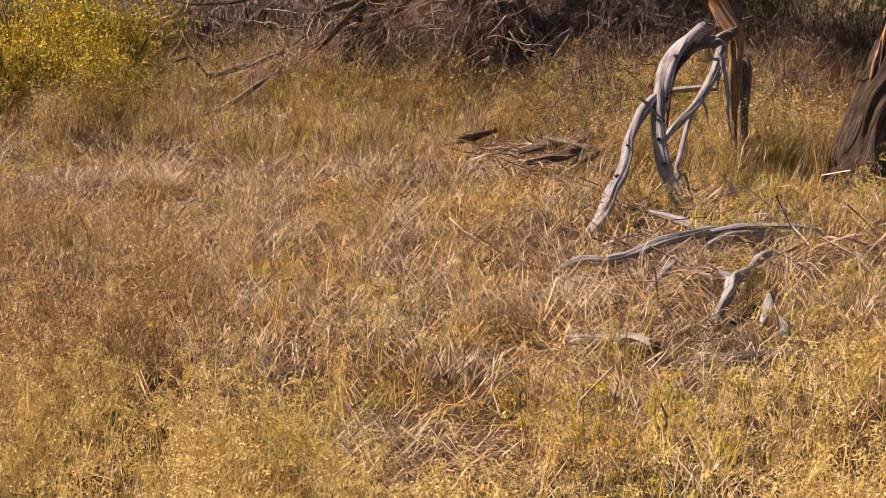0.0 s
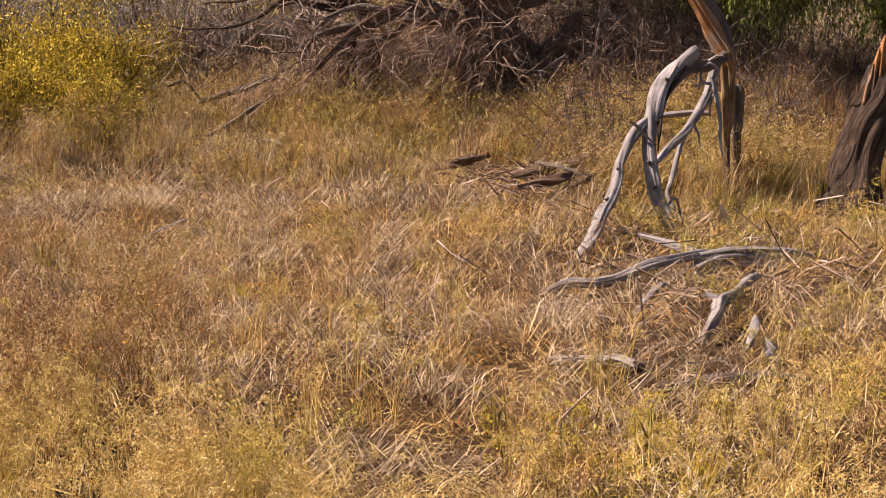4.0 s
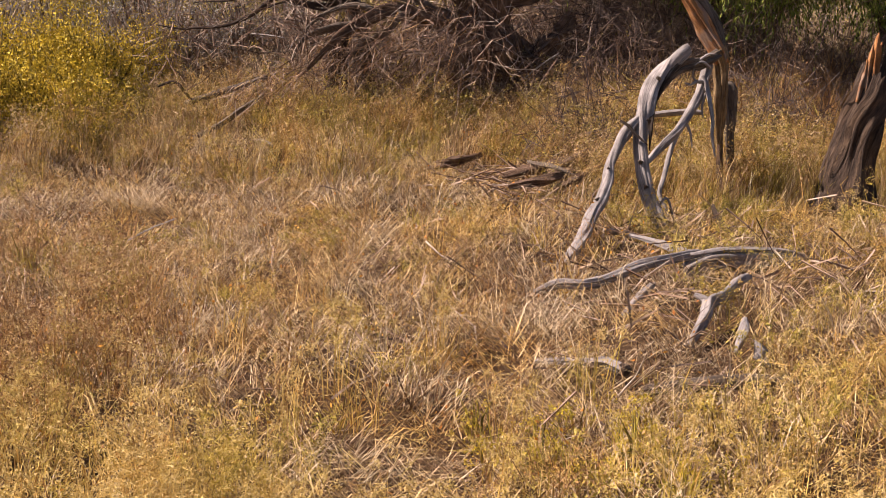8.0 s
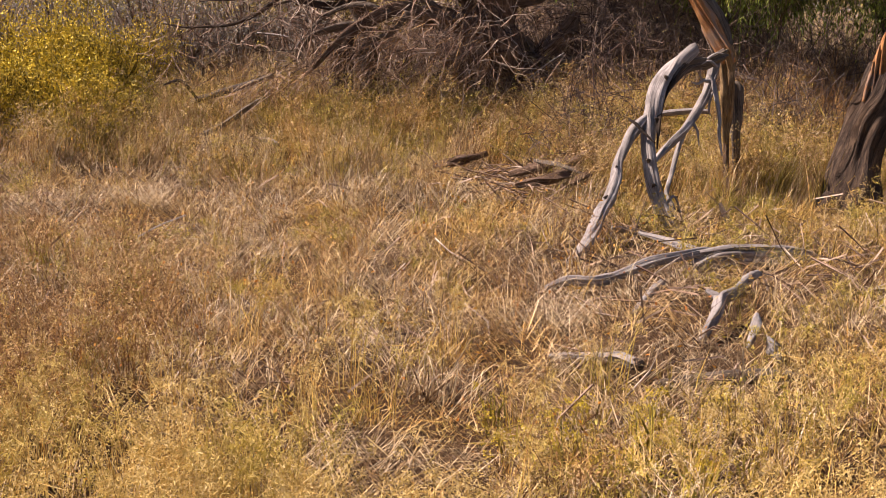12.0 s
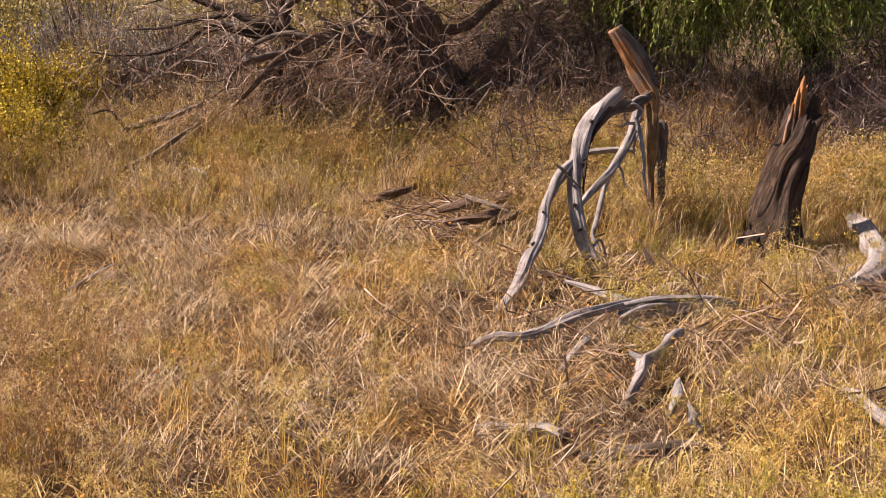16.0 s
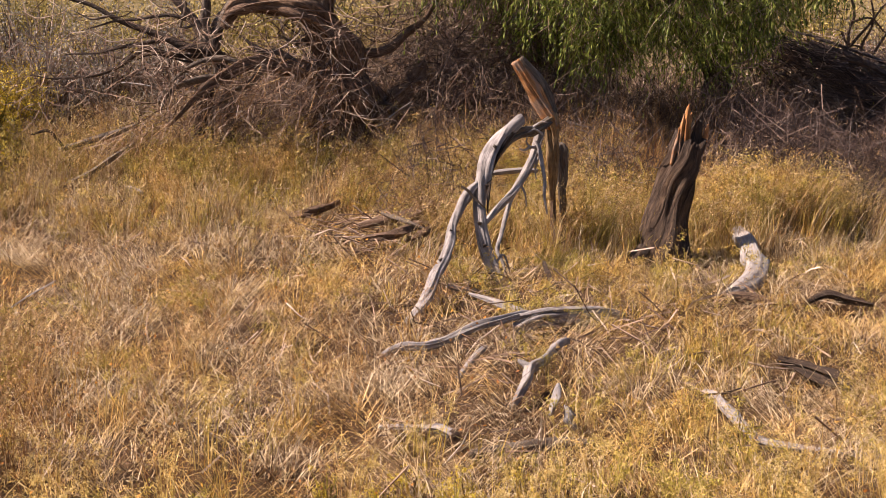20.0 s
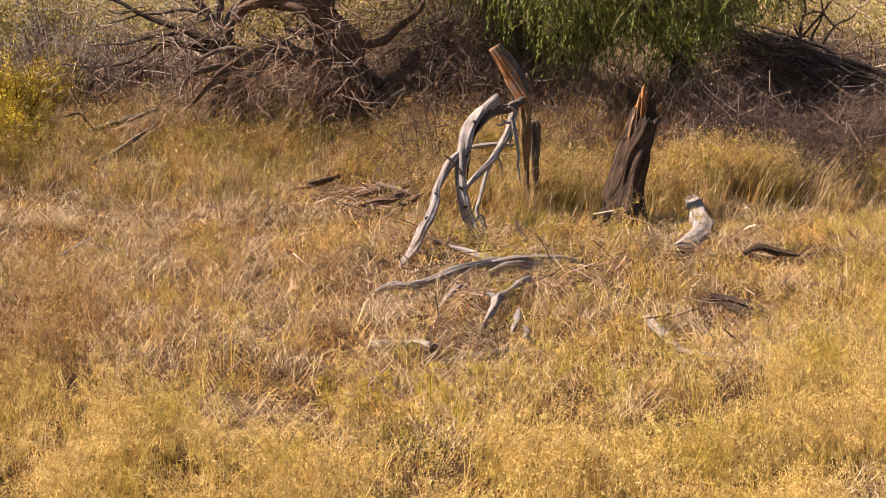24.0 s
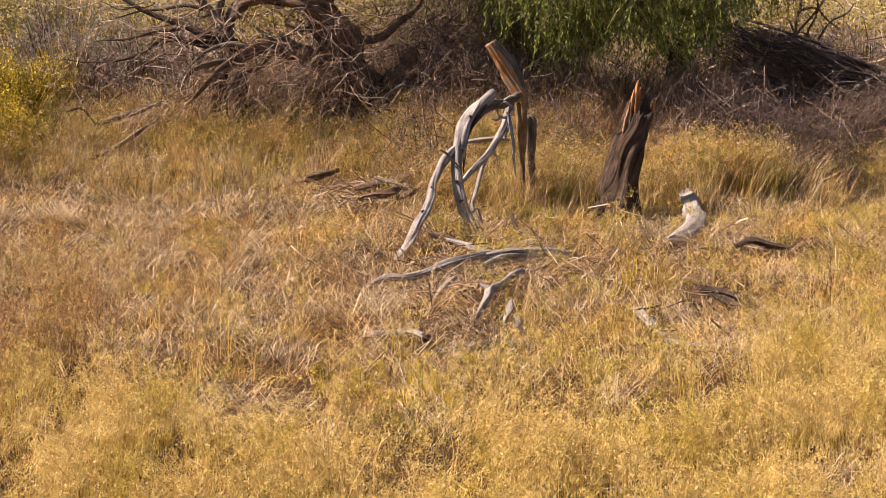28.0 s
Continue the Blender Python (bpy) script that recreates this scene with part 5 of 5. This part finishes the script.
stuff("leaning_straw", join([leaning_straw(2600, 0.5, 3.3, 10.6, 13.6, (0.4, 0.95), 0.1), leaning_straw(1500, 4.2, 5.9, 11.3, 12.9, (0.5, 1.1), 0.2), leaning_straw(800, 5.6, 6.9, 11.3, 12.4, (0.4, 0.9), 0.3), leaning_straw(1200, 6.7, 8.6, 11.3, 12.8, (0.4, 1.0), 0.3), leaning_straw(900, -4.5, 0.5, 12.7, 14.4, (0.3, 0.7), 0.4)]),
      M_straw, "long bleached straw leaning over on the bank", "straw")
stuff("leaning_gold_straw", join([leaning_straw(1600, 0.5, 3.3, 10.8, 13.6, (0.4, 0.8), 0.0), leaning_straw(1300, 4.2, 5.9, 11.3, 12.9, (0.5, 1.0), 0.2), leaning_straw(1000, 6.7, 8.6, 11.3, 12.8, (0.4, 0.9), 0.3), leaning_straw(1100, -4.8, 0.5, 12.5, 14.4, (0.3, 0.7), 0.5)]),
      M_yellow, "yellow-green stalks leaning over on the bank", "stalks")

# heap of dead sticks below the old tree
n = 300
p = np.stack([rng.normal(size=n) * 0.4 + 0.85, rng.normal(size=n) * 0.4 + 11.8, np.zeros(n)], -1)
p[:, 2] = height(p[:, 0], p[:, 1]) + rng.uniform(0.02, 0.28, n)
a, e, k = rng.normal(size=n) * 0.9 + 0.25, rng.normal(size=n) * 0.3, rng.uniform(0.06, 0.3, n)
d = np.stack([np.cos(a) * np.cos(e), np.sin(a) * np.cos(e), np.sin(e)], -1) * k[:, None]
stuff("stick_heap", sticks(p - d, p + d, rng.uniform(0.003, 0.011, n), 0.10), M_twig, "heap of dark dead sticks sunk in straw", "sticks")

# long pale stalks that cross the thatch
p = np.concatenate([scatter(900, -6, 9, 4.2, 14.5, lambda x, y: wedge(x, y) * 0.8), scatter(900, -5, 8, 11.5, 14.8, wedge)])
n = len(p)
a, e, k = rng.uniform(0, 6.283, n), rng.uniform(0.1, 1.0, n), rng.uniform(0.3, 0.8, n)
d = np.stack([np.cos(a) * np.cos(e), np.sin(a) * np.cos(e), np.sin(e)], -1) * k[:, None]
stuff("straw_stalks", sticks(p, p + d, rng.uniform(0.002, 0.0035, n), 0.06), M_straw, "long single bleached stalks slanting over the thatch", "straw")

# shaggy dry growth hung over the broken limb, sloping down to the bank
n = 900
p = np.stack([rng.uniform(-2.5, 0.3, n), rng.uniform(13.8, 14.8, n), np.zeros(n)], -1)
p[:, 2] = 0.72 + 0.95 * np.clip((p[:, 0] + 2.5) / 1.9, 0, 1) * rng.uniform(0.25, 1, n) + rng.uniform(0, 0.2, n)
d = unit(rng.normal(size=(n, 3)) * [0.6, 0.35, 0.35] + [-0.55, -0.1, -0.75]) * rng.uniform(0.12, 0.5, (n, 1))
r = rng.uniform(0.0018, 0.0045, n)
stuff("hanging_twigs", sticks(p[:600], (p + d)[:600], r[:600], 0.12), M_twig, "shaggy dry twigs hanging under the broken limb", "stems")
stuff("hanging_straw", sticks(p[600:], (p + d)[600:], r[600:], 0.12), M_red, "shaggy red-brown stems hanging under the broken limb", "stems")

# dead twigs on the ground, thick about the arch and below the bank
def twig_density(x, y):
    pile = np.exp(-((x - 2.1) ** 2 / 2.0 + (y - 8.9) ** 2 / 3.6)) + np.exp(-((x - 0.8) ** 2 / 1.6 + (y - 13.2) ** 2 / 0.5))
    return wedge(x, y) * np.clip(0.10 + pile, 0, 1)


p = scatter(9000, -6, 9, 4.5, 15, twig_density)
n = len(p)
a, e, k = rng.uniform(0, 6.283, n), rng.normal(size=n) * 0.35, rng.uniform(0.06, 0.28, n)
d = np.stack([np.cos(a) * np.cos(e), np.sin(a) * np.cos(e), np.sin(e)], -1) * k[:, None]
p[:, 2] += 0.06 + np.abs(d[:, 2]) * rng.uniform(0.6, 1.4, n)
stuff("dead_twigs", sticks(p - d, p + d, rng.uniform(0.003, 0.009, n), 0.08), M_twig, "broken grey and brown twigs in the straw", "twigs")
p = scatter(12000, -6, 8, 3.5, 15, lambda x, y: wedge(x, y) * np.clip(0.1 + 0.8 * patchy(x, y, 1.7) * (x < 1.5), 0, 1) ** 2)
p[:, 2] += rng.uniform(0.05, 0.4, len(p))
stuff("orange_leaves", flecks(p, rng.uniform(0.008, 0.018, len(p)), 0.5), M_orange_leaf, "scattered orange autumn leaves on weeds", "leaves")

# brush thicket behind the bank
BRUSH = [tangle(1.15, 0.8, 230, 380, 0.014) for _ in range(6)]
DARK = [tangle(1.2, 0.8, 330, 260, 0.014) for _ in range(4)]
# real brush, with extra dark bushes added by trunk, arch and right bank as shade
places = np.concatenate([scatter(5, 0.8, 2.4, 14.9, 15.5), scatter(7, 0.6, 3.4, 15.3, 16.0), scatter(3, -0.6, 0.8, 15.5, 16.2), scatter(5, -7.6, -6.3, 18.2, 19.2), scatter(24, 3.0, 8.0, 14.9, 16.2), scatter(70, 4.4, 9.6, 12.9, 14.6), scatter(26, 5.5, 7.0, 12.1, 13.4), scatter(14, 7.0, 9.0, 12.6, 13.6), scatter(6, 1.0, 3.4, 12.4, 14.0), scatter(6, 2.6, 4.8, 14.0, 15.0)])
plant_things("thicket_bush", [[("brushwood", a, M_thicket), ("dry_foliage", b, (M_rust, M_red, M_twig, M_olive)[k])] for k, (a, b) in enumerate(DARK)], [tuple(q) for q in places],
             "dense dark purple-brown brush of dead twigs", "shrub", "dark brush on the bank", (0.6, 1.1))
places = np.concatenate([scatter(54, -0.8, 11, 15.5, 19, lambda x, y: np.clip((x + 1.5) / 1.5, 0.25, 1)),
                         scatter(20, 2.6, 8.5, 14.4, 15.6), scatter(14, -1.5, 1.0, 15.6, 17.5), scatter(3, -1.6, 0.2, 14.8, 15.2), scatter(12, 0.6, 3.4, 14.6, 15.8), scatter(5, 4.6, 10, 13.1, 14.4)])
places = np.concatenate([places, scatter(14, -3.6, 3.0, 16.3, 18.6)])
plant_things("dry_brush", [[("brushwood", a, M_twig), ("dry_foliage", b, (M_rust, M_gold, M_rust, M_sage, M_rust, M_yellow)[k])] for k, (a, b) in enumerate(BRUSH)], [tuple(q) for q in places],
             "tangled leafless grey-brown brush on the bank", "shrub", "brush behind the bank", (0.6, 1.2))

# tall reddish brush between the old tree and the willow
REDDISH = [tangle(2.3, 0.85, 520, 900, 0.013) for _ in range(3)]
plant_things("tall_brush", [[("brushwood", a, M_twig), ("dry_foliage", b, (M_rust, M_red, M_rust)[k])] for k, (a, b) in enumerate(REDDISH)], [tuple(q) for q in scatter(17, 0.9, 3.6, 15.6, 17.2)],
             "tall reddish-brown brush of dry twigs", "shrub", "tall brush behind the old tree", (0.75, 1.1))

# sagebrush and rabbitbrush of the open ground behind
SAGE = [tangle(0.9, 0.65, 150, 520, 0.018) for _ in range(4)]
spots = [(-3.85, 19.00, 1.06), (-4.44, 19.00, 1.06), (-3.38, 19.00, 1.14)] + [(-6.01, 17.00, 1.11), (-6.47, 17.00, 1.04), (-3.89, 17.00, 1.20), (-4.27, 17.00, 1.12)] + [(-4.18, 16.00, 0.76), (-3.96, 16.00, 0.97), (-3.46, 16.00, 0.90)] + [tuple(q) for q in scatter(75, -10, 2.5, 17.0, 25)] + [tuple(q) for q in scatter(26, 7.5, 16, 16.5, 26)]
plant_things("sagebrush", [[("brushwood", a, M_twig), ("foliage", b, M_sage)] for a, b in SAGE], [(x, y, float(height(x, y))) for x, y, _ in spots],
             "grey woody sagebrush with sparse leaves", "shrub", "sagebrush behind the meadow", (0.8, 1.2))
GREY = [bush(1.0, 0.75, 190, 5200, 0.014, 0.3, 2.2) for _ in range(3)]
spots = [(-4.2, 17.6), (-3.5, 18.2), (-4.9, 18.4), (-3.0, 17.2), (-5.5, 17.3), (-4.4, 19.6), (-6.6, 17.8), (-2.4, 18.6), (-3.7, 16.6), (-2.2, 17.2), (8.6, 17.0), (9.8, 16.6), (10.8, 17.4), (8.2, 18.2)]
plant_things("sagebrush", [[("brushwood", a, M_twig), ("foliage", b, M_sage)] for a, b in GREY], [(x, y, float(height(x, y))) for x, y in spots],
             "broad purple-grey sagebrush thick with small leaves", "shrub", "grey sagebrush beside the snag", (1.0, 1.5))
THICK = [bush(1.0, 0.72, 220, 8500, 0.019, 0.35, 2.4) for _ in range(3)]
spots = [(-4.75, 14.3), (-5.4, 14.9), (-4.35, 15.2), (-4.25, 13.9), (-5.2, 13.8), (-3.95, 17.2), (-5.9, 14.2), (-4.7, 14.9), (-5.0, 15.6), (-4.0, 15.9)]
plant_things("rabbitbrush", [[("brushwood", a, M_olive), ("blossom", b, M_flower)] for a, b in THICK], [(x, y, float(height(x, y))) for x, y in spots],
             "broad rabbitbrush thick with yellow blossom", "bush", "yellow bushes beside the bank", (0.85, 1.15))
YELLOW = [bush(1.0, 0.8, 110, 4800, 0.020, 0.3, 2.2) for _ in range(4)]
spots = [(-1.6, 18.4), (-0.9, 20.8), (-2.0, 20.4), (0.6, 18.6), (-3.3, 20.6), (-2.7, 19.6), (0.4, 21.8), (-1.0, 17.6), (-0.2, 19.5), (-2.9, 21.5), (-1.9, 22.5), (-0.6, 23.0), (-3.9, 24.0), (-5.6, 25.5), (-1.2, 19.6), (0.3, 20.4), (-2.4, 18.9), (-5.0, 20.0), (-6.4, 21.6), (-4.4, 22.3), (1.2, 24.5), (-7.6, 24.0), (-8.4, 20.2), (-0.4, 18.7), (1.6, 19.0), (-3.4, 17.9), (9.4, 17.4), (10.7, 18.3), (9.0, 20.6), (8.6, 18.4), (9.9, 19.6), (11.6, 18.9), (10.8, 21.5), (12.2, 23.5), (9.6, 24.5), (14.0, 26.0)]
plant_things("rabbitbrush", [[("brushwood", a, M_olive), ("blossom", b, M_far)] for a, b in YELLOW], [(x, y, float(height(x, y))) for x, y in spots],
             "rounded rabbitbrush covered with yellow blossom", "bush", "yellow bushes behind the meadow", (1.1, 1.7))
FAR = [bush(0.8, 0.7, 60, 160, 0.036, 0.2, 4.5) for _ in range(4)]
places = scatter(3000, -40, 50, 19, 100, lambda x, y: np.clip(1.6 - y / 45, 0.05, 1) * ((x < 0.35 * y - 8) | (x > 0.25 * y) | (y > 40)))
k = len(places) // 3
stuff("far_shrubs", many([b for _, b in FAR], places[:k], (0.8, 1.8)), M_far, "scattered yellow shrubs on the far slope", "shrubs")
stuff("far_sage", many([b for _, b in FAR], places[k:2 * k], (0.8, 2.0)), M_sage, "scattered grey shrubs on the far slope", "shrubs")
stuff("far_grass", many(TUFTS, places[2 * k:], (1.0, 2.0)), M_straw, "scattered dry grass on the far slope", "grass")


# ---- the willow ----
def willow():
    o = thing("willow", (5.2, 16.0, 0.6), "dense green willow with drooping leaves over the bank", "tree")
    wood("trunk", [(5.2, 16.0, 0.4), (5.3, 16.0, 1.3), (5.0, 15.9, 2.3), (4.9, 16.0, 3.4), (5.0, 16.0, 4.4)], [0.24, 0.2, 0.17, 0.11, 0.05], M_bark, o, seed=50, seg=12)
    for k, q in enumerate([(2.9, 14.6, 2.9), (3.6, 15.2, 3.6), (6.3, 15.0, 3.1), (6.4, 16.6, 3.4), (4.4, 14.3, 3.0), (4.1, 17.2, 3.5)]):
        wood("limb", [(5.1, 15.95, 1.7 + 0.15 * k), ((5.1 + q[0]) / 2, (15.95 + q[1]) / 2, 2.6), q], [0.09, 0.06, 0.02], M_bark, o, seed=51 + k, seg=7, wander=0.03)
    n = 5200
    g = unit(rng.normal(size=(n, 3)))
    r = rng.uniform(0.45, 1.0, (n, 1)) ** 0.5
    lobes = 1 + 0.16 * np.sin(5 * g[:, :1] + 1) * np.sin(4 * g[:, 1:2] + 6 * g[:, 2:3])
    root = np.array([4.3, 15.2, 2.95]) + g * r * lobes * np.array([2.2, 1.6, 1.25])
    side_lobe = rng.uniform(size=n) < 0.2
    root[side_lobe] = np.array([1.2, 15.9, 3.3]) + (g * r)[side_lobe] * np.array([1.7, 1.2, 0.75])
    lead = rng.integers(0, n, 260)
    root = root[rng.choice(lead, n)] + rng.normal(size=(n, 3)) * [0.17, 0.17, 0.12]
    out = unit(g * [1, 1, 0.2] + rng.normal(size=(n, 3)) * 0.4)
    long = rng.uniform(0.3, 0.7, n)
    per = 24
    k = np.repeat(np.arange(n), per)
    s = rng.uniform(0, 1, (n * per, 1))
    at = root[k] + out[k] * (long[k][:, None] * 0.7 * s) + np.array([0, 0, -1]) * (long[k][:, None] * s ** 2 * 0.9)
    d = unit(out[k] * 0.6 + np.array([0, 0, -1.0]) * (0.35 + s) + rng.normal(size=(n * per, 3)) * 0.28)
    side = unit(np.cross(d, rng.normal(size=(n * per, 3))))
    lf, w = rng.uniform(0.045, 0.09, (n * per, 1)), rng.uniform(0.005, 0.010, (n * per, 1))
    v = np.stack([at, at + d * lf * 0.5 + side * w, at + d * lf, at + d * lf * 0.5 - side * w], 1).reshape(-1, 3)
    f = [(np.arange(n * per) * 4)[:, None] + np.array([[0, 1, 2, 3]])]
    tagged(mesh_obj("crown", v - np.array(o.location), f, M_green, o, "drooping narrow green leaves"), kind="stuff")
    tv, tf = sticks(root, root + out * (long * 0.6)[:, None] - np.array([0, 0, 1]) * (long * 0.5)[:, None], np.full(n, 0.004), 0.05)
    tagged(mesh_obj("brushwood", tv - np.array(o.location), tf, M_twig, o), kind="stuff")


willow()
